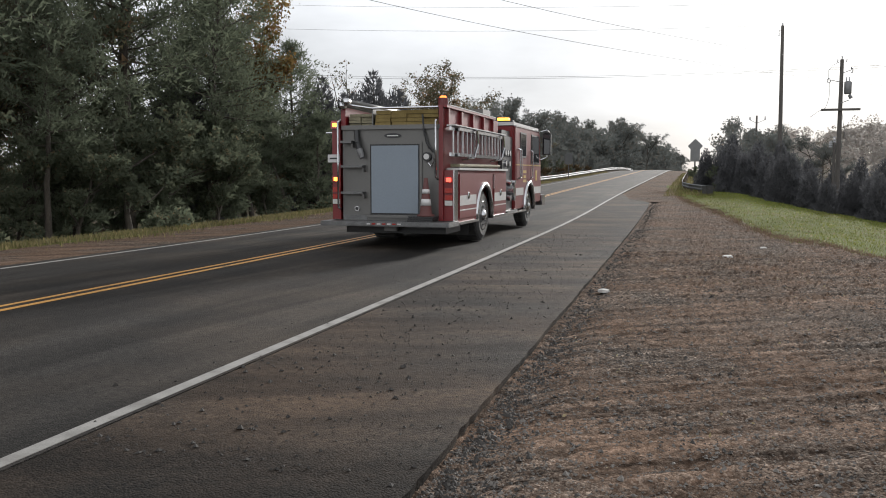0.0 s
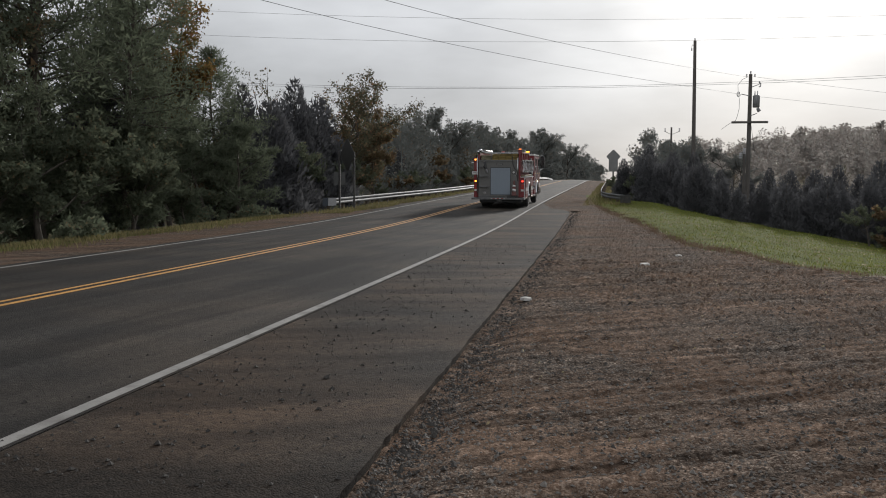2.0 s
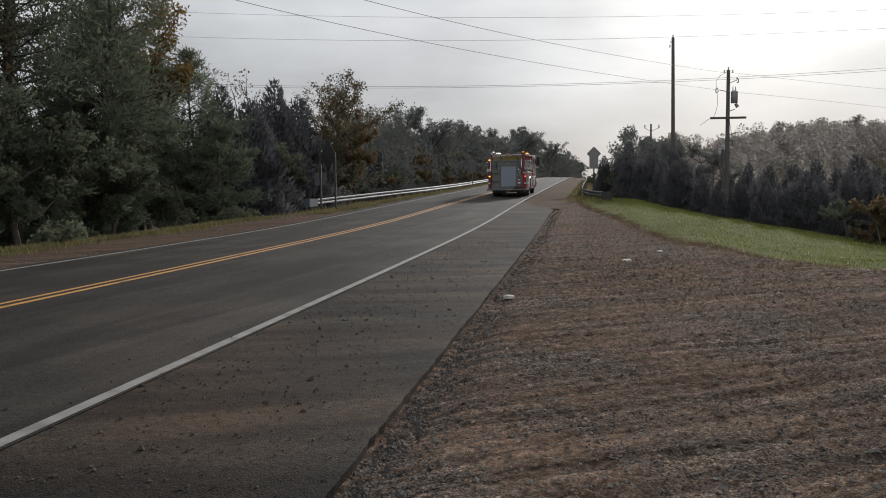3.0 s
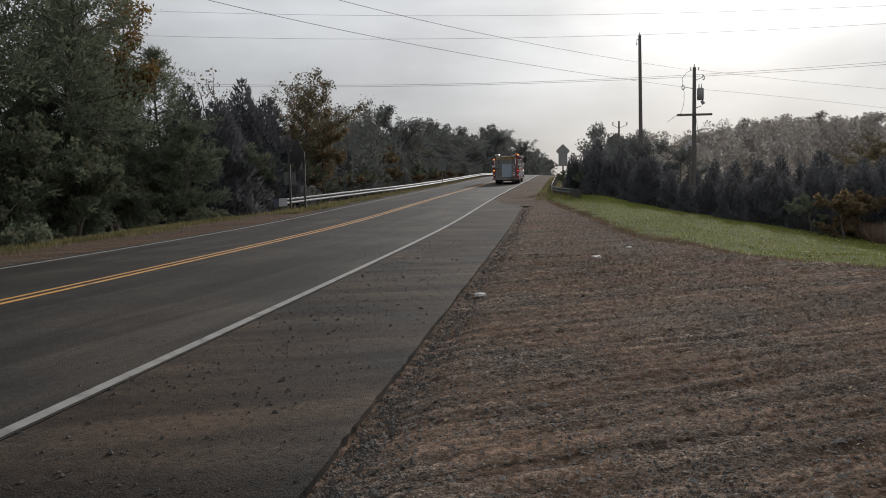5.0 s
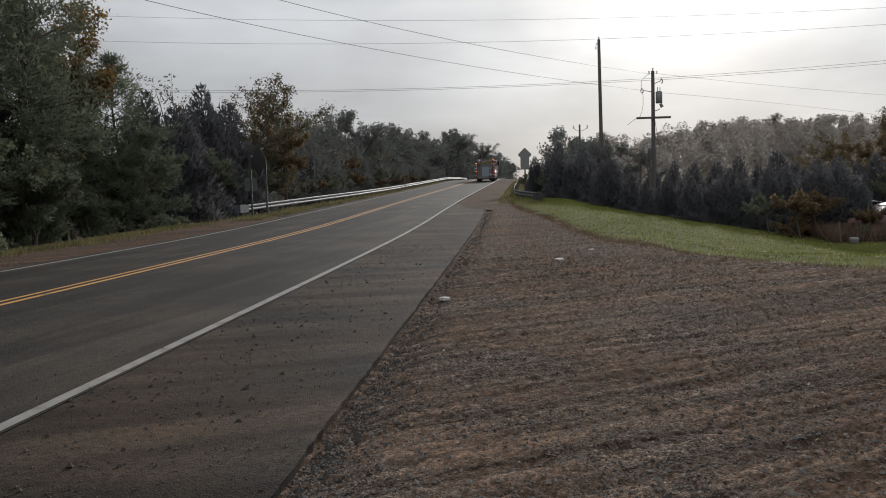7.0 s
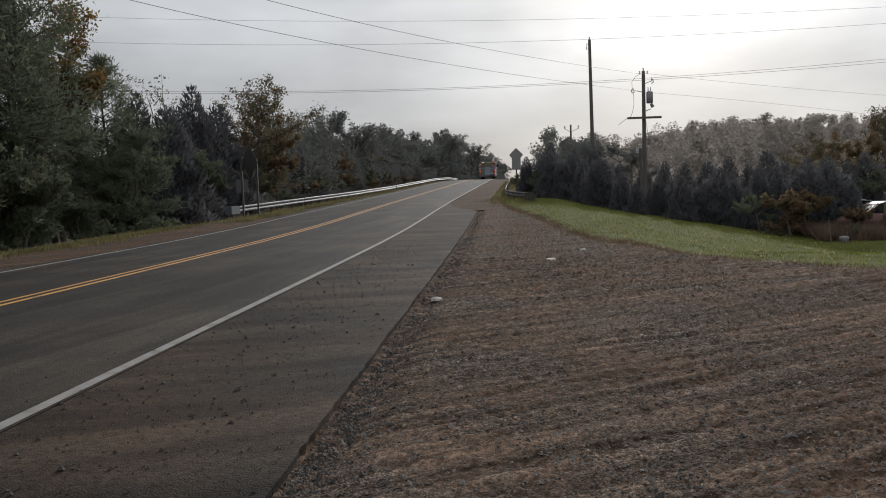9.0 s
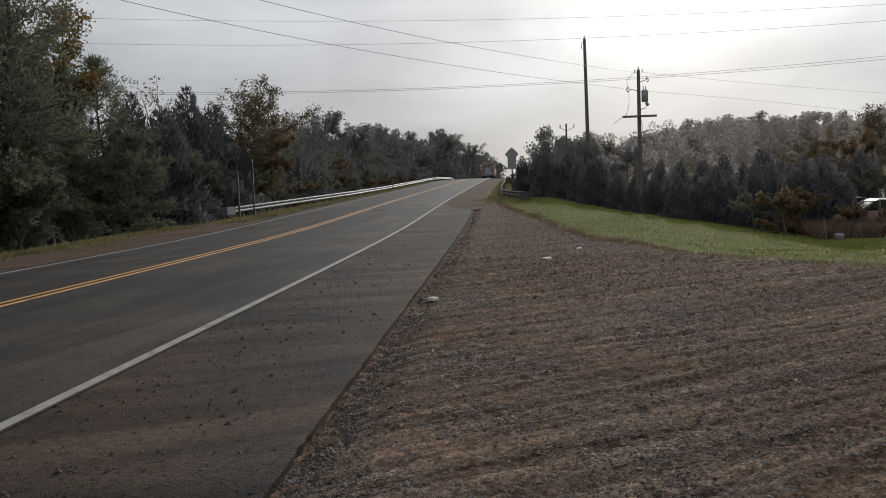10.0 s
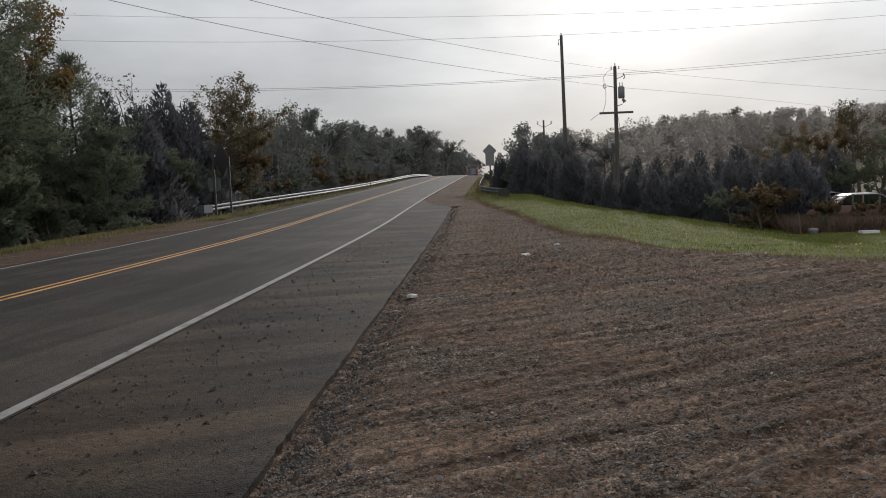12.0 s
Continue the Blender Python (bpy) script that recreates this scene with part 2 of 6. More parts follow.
DULL_STEEL = material("dull_grey_steel", (0.12, 0.12, 0.125), (0.22, 0.22, 0.22), 5.0, 0.6, 0.1, 50, metal=0.4)
POST_WOOD = material("rail_post_wood", (0.055, 0.042, 0.032), (0.12, 0.095, 0.07), 6.0, 0.9, 0.5, 40, stretch=(1, 1, 0.15))
WIRE = material("wire", (0.10, 0.10, 0.105), (0.16, 0.16, 0.165), 4.0, 0.6, 0.0)
PINE_LEAF = leaf_material("pine_needles", (0.102, 0.122, 0.083), (0.146, 0.162, 0.110), glow=0.4, swing=0.2)
# bluish grey lift in the cedar colour stands in for haze
CEDAR_HAZED = leaf_material("hazed_cedar_foliage", (0.080, 0.081, 0.086), (0.108, 0.108, 0.112), glow=0.4, swing=0.15)
OAK_LEAF = leaf_material("green_brown_leaves", (0.068, 0.074, 0.048), (0.115, 0.102, 0.062), (0.20, 0.115, 0.07), 0.30, 0.5)
AUTUMN_LEAF = leaf_material("autumn_leaves", (0.120, 0.086, 0.054), (0.185, 0.124, 0.072), (0.115, 0.115, 0.06), 0.35, 0.5)
YELLOW_LEAF = leaf_material("yellowing_leaves", (0.11, 0.085, 0.030), (0.19, 0.122, 0.045), (0.18, 0.09, 0.045), 0.3, 0.5)
SHRUB_LEAF = leaf_material("shrub_leaves", (0.102, 0.122, 0.082), (0.150, 0.162, 0.108), (0.18, 0.14, 0.085), 0.10, 0.4, 0.2)
GRASS_BLADE = leaf_material("grass_blades", (0.090, 0.114, 0.020), (0.195, 0.203, 0.040), (0.42, 0.40, 0.20), 0.05, 0.3, 0.45, 0.3)
DRY_GRASS = leaf_material("dry_grass", (0.105, 0.095, 0.042), (0.20, 0.165, 0.085), (0.085, 0.10, 0.03), 0.35, 0.4, 0.35, 0.3)
DRY_BRUSH = leaf_material("dry_brush", (0.09, 0.06, 0.045), (0.17, 0.115, 0.085), (0.12, 0.11, 0.06), 0.2, 0.4)
PALE_LEAF = leaf_material("pale_fallen_leaves", (0.20, 0.16, 0.09), (0.38, 0.33, 0.22), glow=0.4)
# greyed and lightened leaves: distance haze is painted into the colour
HAZED_WOOD = leaf_material("hazed_green_woods", (0.150, 0.163, 0.154), (0.178, 0.184, 0.168), (0.205, 0.165, 0.13), 0.14, 0.2, 0.15, 0.88)
# far paler than real leaves: the hillside's haze is put into this colour
HAZED_BARE = leaf_material("hazed_bare_autumn_woods", (0.445, 0.408, 0.382), (0.475, 0.408, 0.358), (0.415, 0.418, 0.378), 0.3, 0.2, 0.12, 0.9)


# ---- mesh helpers ----
def finish(name, bm, mat, parent=None, smooth=False, bevel=0.0):
    """Links a bmesh as one mesh object."""
    if bevel:
        bmesh.ops.bevel(bm, geom=[e for e in bm.edges if len(e.link_faces) == 2 and e.calc_face_angle(0) > 0.6],
                        offset=bevel, segments=2, affect="EDGES", clamp_overlap=True)
    me = bpy.data.meshes.new(name)
    bm.to_mesh(me)
    bm.free()
    for p in me.polygons:
        p.use_smooth = smooth
    me.materials.append(mat)
    ob = new(name, me)
    ob.parent = parent
    return ob


def part(name, bm, mat, parent, label="", smooth=False, bevel=0.0):
    return tagged(finish(name, bm, mat, parent, smooth, bevel), label)


def arrays(name, verts, faces, mat, parent=None, smooth=False):
    me = bpy.data.meshes.new(name)
    me.from_pydata([tuple(v) for v in np.asarray(verts).tolist()], [], [tuple(q) for q in (faces.tolist() if isinstance(faces, np.ndarray) else faces)])
    me.materials.append(mat)
    if smooth:
        me.polygons.foreach_set("use_smooth", [True] * len(me.polygons))
    ob = new(name, me)
    ob.parent = parent
    return ob


def empty(name, m=None):
    ob = new(name)
    ob.empty_display_size = 0.3
    if m is not None:
        ob.matrix_basis = m
    return ob


def box(bm, x0, x1, y0, y1, z0, z1):
    v = [bm.verts.new((x, y, z)) for z in (z0, z1) for x, y in ((x0, y0), (x1, y0), (x1, y1), (x0, y1))]
    for q in ((3, 2, 1, 0), (4, 5, 6, 7), (0, 1, 5, 4), (1, 2, 6, 5), (2, 3, 7, 6), (3, 0, 4, 7)):
        bm.faces.new([v[i] for i in q])
    return bm


def slab(*b):
    return box(bmesh.new(), *b)


def rod(bm, a, b, r0, r1=None, n=8):
    """A tapered round bar from a to b."""
    a, b = Vector(a), Vector(b)
    q = (b - a).to_track_quat("Z", "Y")
    rings = []
    for p, r in ((a, r0), (b, r0 if r1 is None else r1)):
        rings.append([bm.verts.new(p + q @ Vector((r * math.cos(k * math.tau / n), r * math.sin(k * math.tau / n), 0))) for k in range(n)])
    for k in range(n):
        bm.faces.new((rings[0][k], rings[0][(k + 1) % n], rings[1][(k + 1) % n], rings[1][k]))
    bm.faces.new(rings[0][::-1])
    bm.faces.new(rings[1])
    return bm


def pipe(points, r, n=8):
    bm = bmesh.new()
    for a, b in zip(points, points[1:]):
        rod(bm, a, b, r, None, n)
    return bm


def lathe(bm, profile, n=24, axis="X"):
    """Turns (radius, along) pairs about an axis through the origin."""
    rings = []
    for r, s in profile:
        ring = []
        for k in range(n):
            a = k * math.tau / n
            p = (s, r * math.cos(a), r * math.sin(a)) if axis == "X" else (r * math.cos(a), r * math.sin(a), s)
            ring.append(bm.verts.new(p))
        rings.append(ring)
    for a, b in zip(rings, rings[1:]):
        for k in range(n):
            bm.faces.new((a[k], a[(k + 1) % n], b[(k + 1) % n], b[k]))
    bm.faces.new(rings[0][::-1])
    bm.faces.new(rings[-1])
    bmesh.ops.recalc_face_normals(bm, faces=bm.faces)
    return bm


def prism(bm, outline, x0, x1):
    """An outline in y and z, thickened from x0 to x1."""
    a = [bm.verts.new((x0, y, z)) for y, z in outline]
    b = [bm.verts.new((x1, y, z)) for y, z in outline]
    n = len(outline)
    for k in range(n):
        bm.faces.new((a[k], a[(k + 1) % n], b[(k + 1) % n], b[k]))
    bm.faces.new(a[::-1])
    bm.faces.new(b)
    bmesh.ops.recalc_face_normals(bm, faces=bm.faces)
    return bm


# ---- lie of the land ----
YS = np.arange(-400.0, 2500.0, 1.0)
_raw = np.interp(YS, [0, 17, 28, 45, 79, 126, 148, 175, 200, 300, 600, 2500], [0, 0, 0.06, 0.42, 1.16, 2.36, 2.62, 2.42, 2.0, -0.6, -6, -20])
_ZR = np.convolve(np.pad(_raw, 6, mode="edge"), np.ones(13) / 13, "valid")
_bend = np.interp(YS, [0, 45, 80, 126, 200, 300, 600], [0, 0, 0.55, 1.75, 4.5, 8.5, 20])
_CX = np.convolve(np.pad(_bend, 10, mode="edge"), np.ones(21) / 21, "valid")
LAWN_X = (-0.4, 0.1, 0.76, 1.58, 1.9, 2.2, 2.6, 3.5, 4.95, 5.9, 9.0, 14.0, 30.0)
LAWN_Y = (60, 46, 38.8, 32.2, 27.5, 23.4, 20.9, 18.7, 15.9, 13.9, 11.5, 10.4, 9.5)
LEFT_LINE, YELLOW, RIGHT_LINE, APRON_EDGE, APRON_END = -9.75, -6.53, -3.12, -1.15, 41.0


def road_z(y):
    return np.interp(y, YS, _ZR)


def shift(y):
    return np.interp(y, YS, _CX)


def crown(x, y):
    """Height of the road's surface."""
    return road_z(y) + 0.06 * (1 - np.abs(x - shift(y) - YELLOW) / 3.3)


def lawn_edge(x):
    """The y at which the gravel gives way to the lawn."""
    return np.interp(x, LAWN_X, LAWN_Y)


def bank_edge(x):
    """The y at which the bank begins to fall."""
    return np.interp(x, [1.9, 2.4, 3.0, 3.7, 5.0, 6.0, 9.0, 14.0, 30.0], [60, 24, 19, 15.8, 13.8, 12.7, 11.3, 10.4, 9.5])


def ground_z(x, y):
    x, y = np.asarray(x, float), np.asarray(y, float)
    u = x - shift(y)
    base = road_z(y) - 0.10 - 0.24 * np.clip((-11.0 - u) / 1.5, 0, 1) * np.clip((y - 32) / 8, 0, 1)
    left = np.clip(-13.0 - u, 0, None)
    z = base - 0.10 * np.clip(left, 0, 6) - 0.04 * np.clip(left - 6, 0, 30)
    # the bank falls away to a hollow on the other side
    d = np.clip(u - 1.5, 0, None)
    inner = np.clip(y - bank_edge(u), 0, None) * (u > 1.9)
    bank = 0.045 * np.clip(inner, 0, 8) + 0.10 * np.clip(inner - 8, 0, 12)
    side = 0.16 * np.clip(u - 3.2, 0, 16)
    hollow = np.minimum(bank, side) + 0.01 * np.clip(d - 20, 0, 60)
    z = z - hollow * (u > 1.9)
    # far hills
    rise = np.clip((u - 15) / 30, 0, 1)
    z = z + rise * (7 * np.clip((y - 90) / 110, 0, 1) + 6 * np.clip((y - 200) / 130, 0, 1))
    z = z + 3 * np.clip((-u - 25) / 120, 0, 1) * np.clip((y - 50) / 100, 0, 1)
    return z


def sheet(name, xs, ys, zfun, mat):
    X, Y = np.meshgrid(xs, ys)
    Zz = zfun(X, Y)
    V = np.stack([X, Y, Zz], -1).reshape(-1, 3)
    nx, ny = len(xs), len(ys)
    i = (np.arange(ny - 1)[:, None] * nx + np.arange(nx - 1)).ravel()
    return arrays(name, V, np.stack([i, i + 1, i + nx + 1, i + nx], 1), mat, smooth=True)


def hash_noise(x, y, s, seed=0.0):
    """Smooth waves that do not repeat soon, about -1 to 1."""
    a = np.sin(x * s * 1.7 + 2.1 * np.sin(y * s * 0.9 + seed) + seed) + np.sin(y * s * 1.3 + 1.7 * np.sin(x * s * 1.1 + seed * 2) + 1.3)
    return 0.5 * a


rng = np.random.default_rng(7)
far_steps = [70, 90, 120, 160, 220, 300, 450, 700, 1200, 2400]
gx = np.array(sorted({-s for s in far_steps} | set(np.arange(-60, 60.1, 1.0)) | set(far_steps)), float)
gy = np.array(sorted({-60.0, -200.0, -350.0} | set(np.arange(-30, 130.1, 1.0)) | set(np.arange(135, 330, 6.0)) | {400, 550, 800, 1300, 2400}), float)


def soil_z(x, y):
    z = ground_z(x, y)
    u = x - shift(y)
    under = (u > -11.4) & (u < 2.0) | (y < lawn_edge(u) - 0.7) & (u >= 2.0)
    return np.where(under, z - 0.12, z + 0.03 * hash_noise(x, y, 1.2) * (np.abs(x) < 60))


ground = tagged(sheet("ground", gx, gy, soil_z, SOIL), "dark leaf-strewn earth under the woods", "ground", kind="structure")

# gravel lot, with ruts that wheels have swept across it
lot_x = np.concatenate([np.arange(-1.75, 0.2, 0.04), np.arange(0.2, 3.6, 0.025), np.arange(3.6, 7, 0.07), np.arange(7, 30.1, 0.4)])
lot_y = np.concatenate([np.arange(-14, 1.5, 0.5), np.arange(1.5, 2.5, 0.1), np.arange(2.5, 3.4, 0.04), np.arange(3.4, 6.8, 0.025), np.arange(6.8, 8.5, 0.04), np.arange(8.5, 17, 0.07), np.arange(17, 30, 0.2), np.arange(30, 64, 0.5)])


def tread_print(x, y):
    """Pressed tracks of a cleated tyre, in two curved passes."""
    z = np.zeros_like(x)
    for xs, ys, wide in (((0.0, 0.75, 1.29, 2.38, 3.6, 6.0), (2.9, 3.80, 4.43, 5.10, 5.62, 6.3), 0.13),
                         ((0.6, 1.22, 1.95, 3.2, 6.0), (2.9, 3.72, 4.38, 5.15, 6.0), 0.12),
                         ((0.0, 0.78, 1.45, 2.95, 6.0), (4.0, 4.72, 5.35, 6.35, 7.9), 0.12)):
        off = (y - np.interp(x, xs, ys)) * 0.78
        inside = np.clip((wide - np.abs(off)) / 0.04, 0, 1)
        cleat = np.clip(1.5 * np.sin((y + 0.45 * np.abs(off) + 0.02 * np.sin(x * 9)) * math.tau / 0.125), -1, 1)
        z = z + inside * (0.012 * cleat - 0.006) + 0.012 * np.exp(-((np.abs(off) - wide - 0.03) / 0.03) ** 2)
    return z * np.clip(0.7 + 0.6 * hash_noise(x, y, 1.6, 7), 0, 1)


def lot_surface(x, y):
    """The swept and rutted gravel, without its grain."""
    u = x - shift(y)
    sweep = y - 0.58 * x + 0.4 * np.sin(x * 0.4) + 0.25 * np.sin(y * 0.5)
    ease = np.clip((u - APRON_EDGE - 0.25) / 0.8, 0, 1)
    rut = 0.004 * np.sin(sweep * 4.1 + 0.9 * np.sin(x * 0.9)) + 0.006 * np.sin(sweep * 13 + 2.1 * np.sin(x * 0.5 + 2)) * (0.5 + 0.5 * np.sin(x * 0.7 + y)) + 0.0055 * np.sin(sweep * 27 + 1.6 * np.sin(x * 0.8 + y * 0.6)) * (0.5 + 0.5 * np.sin(x * 1.1 - y * 0.9))
    rut = rut + 0.005 * np.sin((y - 0.75 * x) * 19 + np.sin(x * 1.3)) * np.clip((x - 1.0) / 2, 0, 1) * np.clip((9 - y) / 4, 0, 1)
    rut = rut * ease
    rough = 0.008 * hash_noise(x, y, 6.0) + 0.006 * hash_noise(x, y, 15.0, 2)
    far = np.clip((lawn_edge(u) + (0.6 + 0.1 * np.clip(y - 18, 0, 20)) * hash_noise(x, y, 1.7, 4) - y) / 0.8, -2, 1)
    gutter = 0.05 * np.exp(-((u - APRON_EDGE - 0.16) / 0.16) ** 2)
    return ground_z(x, y) + 0.005 - gutter + 1.4 * rut + tread_print(x, y) * ease + rough * (0.5 + 0.5 * ease) - 0.10 * (1 - np.clip(far, -2, 1))


def lot_z(x, y):
    return lot_surface(x, y) + (0.0045 + 0.011 * np.clip((y - 6) / 7, 0, 1)) * rng.standard_normal(x.shape)


verge = tagged(sheet("verge", np.arange(-16.0, -12.3, 0.3), np.arange(0, 62, 0.5),
                      lambda x, y: ground_z(x, y) + 0.07 * np.clip((-12.75 - x + shift(y) + 0.35 * np.sin(y * 0.8)) / 0.4, -1.5, 1) - 0.01, TURF), "strip of rough green verge", "verge", kind="structure")
gravel = tagged(sheet("gravel_lot", lot_x, lot_y, lot_z, GRAVEL), "brown grey gravel lot with swept wheel ruts", "gravel", kind="structure")


def strip(name, x0, x1, ys, mat, lift=0.0, depth=0.08, cols=1, wobble=0.0, kind="structure", label="", category="", taper=None):
    """A slab along the road from x0 to x1, with a skirt of the given depth."""
    ys = np.asarray(ys, float)
    xs = np.linspace(x0, x1, cols + 1)
    V, F = [], []
    n = cols + 1
    for y in ys:
        w = wobble * (rng.standard_normal() * 0.5 + math.sin(y * 2.1) * 0.5)
        for k, x in enumerate(xs):
            xx = x0 + (x - x0) * (1 if taper is None else float(np.interp(y, *taper))) + (w if k == cols else 0) + shift(y)
            V.append((xx, y, crown(xx, y) + lift))
    top = len(V)
    for y, row in zip(ys, range(len(ys))):
        for k in (0, cols):
            v = V[row * n + k]
            V.append((v[0] + (-0.02 if k else 0.02) * (depth > 0.02), v[1], v[2] - depth))
    for j in range(len(ys) - 1):
        for k in range(cols):
            a = j * n + k
            F.append((a, a + 1, a + n + 1, a + n))
        for s, k in ((0, 0), (1, cols)):
            a, b = j * n + k, (j + 1) * n + k
            c, e = top + (j + 1) * 2 + s, top + j * 2 + s
            F.append((a, b, c, e) if s == 0 else (b, a, e, c))
    ob = arrays(name, V, F, mat)
    return tagged(ob, label, category, kind=kind)


road_ys = np.concatenate([np.arange(-60, 130, 1.0), np.arange(130, 330, 3.0), np.arange(340, 700, 20.0)])
road = strip("road", LEFT_LINE - 0.35, RIGHT_LINE + 0.075, road_ys, ASPHALT, cols=12, label="worn grey two-lane asphalt road", category="road")
apron_ys = np.concatenate([np.arange(-12, 24, 0.12), np.arange(24, 48, 0.3)])
apron = strip("paved_shoulder", RIGHT_LINE + 0.08, APRON_EDGE, apron_ys, APRON, lift=-0.006, cols=6, wobble=0.008, taper=((36, 39, 40.4, 41.4, 42.2, 44.5, 47.7), (1.0, 0.97, 0.82, 0.52, 0.40, 0.26, 0.02)),
              label="dusty asphalt shoulder with a broken edge", category="shoulder")
verge_shoulder = strip("dirt_shoulder", RIGHT_LINE + 0.08, -0.2, np.arange(APRON_END - 0.4, 132, 0.5), GRAVEL, lift=-0.045, cols=8, wobble=0.2,
                       label="brown gravelly dirt shoulder beside the road", category="shoulder")
left_shoulder = strip("gravel_shoulder", LEFT_LINE - 3.1, LEFT_LINE - 0.36, np.arange(-40, 38.6, 0.5), GRAVEL, lift=-0.02, cols=10, wobble=0.15,
                      label="dusty grey compacted shoulder beside the road", category="shoulder")
strip("gravel_shoulder", LEFT_LINE - 0.95, LEFT_LINE - 0.36, np.arange(38, 128, 0.5), APRON, lift=-0.02, cols=3,
      label="narrow dusty shoulder beside the guard rail", category="shoulder")
strip("verge", LEFT_LINE - 2.7, LEFT_LINE - 0.8, np.arange(38, 128, 0.5), DIRT, lift=-0.035, depth=0.3, cols=5, wobble=0.12,
      label="dirt verge under the guard rail", category="verge")
for name, x, w, mat, label in (("edge_line", RIGHT_LINE, 0.095, WHITE_LINE, "worn white road edge line"),
                               ("edge_line", LEFT_LINE, 0.105, WHITE_LINE, "worn white road edge line"),
                               ("centre_line", YELLOW - 0.105, 0.080, YELLOW_LINE, "yellow line of the double centre line"),
                               ("centre_line", YELLOW + 0.105, 0.080, YELLOW_LINE, "yellow line of the double centre line")):
    strip(name, x - w / 2, x + w / 2, road_ys, mat, lift=0.004, depth=0.003, label=label, category="road marking")


# ---- trees ----
def tube(V, F, pts, radii, n=6):
    start = len(V)
    for k, p in enumerate(pts):
        d = (pts[min(k + 1, len(pts) - 1)] - pts[max(k - 1, 0)])
        d = d / (np.linalg.norm(d) + 1e-9)
        a = np.cross(d, (0.31, 0.9, 0.2))
        a /= np.linalg.norm(a) + 1e-9
        b = np.cross(d, a)
        for j in range(n):
            t = j * math.tau / n
            V.append(p + radii[k] * (math.cos(t) * a + math.sin(t) * b))
    for k in range(len(pts) - 1):
        for j in range(n):
            a, b = start + k * n + j, start + k * n + (j + 1) % n
            F.append((a, b, b + n, a + n))


def leaves(P, size, g, long=1.0, up=None, spiky=False):
    """Small leaves at the points P, turned at random; up: directions along which they point; spiky: three-sided."""
    n = len(P)
    a = g.standard_normal((n, 3)) if up is None else up + 0.45 * g.standard_normal((n, 3))
    a /= np.linalg.norm(a, axis=1, keepdims=True) + 1e-9
    b = np.cross(a, g.standard_normal((n, 3)))
    b /= np.linalg.norm(b, axis=1, keepdims=True) + 1e-9
    s = size * (0.6 + 0.8 * g.random((n, 1)))
    if spiky:
        q = np.stack([P - a * s * long * 0.5 + b * s * 0.4, P + a * s * long * 0.6, P - a * s * long * 0.5 - b * s * 0.4], 1)
        return q.reshape(-1, 3), np.arange(3 * n).reshape(-1, 3)
    q = np.stack([P - a * s * long * 0.5, P + b * s * 0.33, P + a * s * long * 0.5, P - b * s * 0.33], 1)
    return q.reshape(-1, 3), np.arange(4 * n).reshape(-1, 4)


def broadleaf(name, h, spread, count, size, mat, seed, bare=0.0, low=0.25):
    """A forked trunk with limbs and a ragged crown of small leaves."""
    g = np.random.default_rng(seed)
    V, F, tips = [], [], []

    def grow(p, d, length, r, level):
        pts, rad = [p], [r]
        for k in range(4):
            d = d + 0.16 * g.standard_normal(3) + (0, 0, 0.07)
            d /= np.linalg.norm(d)
            pts.append(pts[-1] + d * length / 4)
            rad.append(r * (1 - 0.16 * (k + 1)))
        tube(V, F, pts, rad, 7 if level == 0 else 5 if level == 1 else 3)
        if level >= 2:
            tips.extend(pts[1:])
            return
        for k in range(6 if level == 0 else 5):
            s = g.uniform(low if level == 0 else 0.3, 1.0)
            q = pts[min(4, int(s * 4 + 0.5))]
            az = g.uniform(0, math.tau)
            out = np.array((math.cos(az), math.sin(az), g.uniform(0.25, 1.0)))
            out /= np.linalg.norm(out)
            grow(q, out, length * g.uniform(0.42, 0.62) * (spread if level == 0 else 1), rad[2] * 0.55, level + 1)
        grow(pts[-1], d, length * 0.45, rad[-1] * 0.8, level + 1)

    grow(np.zeros(3), np.array((0.0, 0.0, 1.0)), h * 0.62, 0.016 * h + 0.03, 0)
    tips = np.array(tips)
    tips = tips[tips[:, 2] > h * low * 0.8]
    scale = h / (tips[:, 2].max() + 0.3)
    V = np.array(V) * scale
    tips = tips * scale
    k = g.integers(0, len(tips), count)
    P = tips[k] + g.standard_normal((count, 3)) * np.array((0.42, 0.42, 0.33)) * (0.05 * h)
    P = P[g.random(len(P)) > bare]
    tree = empty(name)
    arrays("trunk", V, F, BARK, tree, True)
    lv, lf = leaves(P, size * 1.1, g, 1.0, None, True)
    arrays("crown", lv, lf, mat, tree)
    return tree


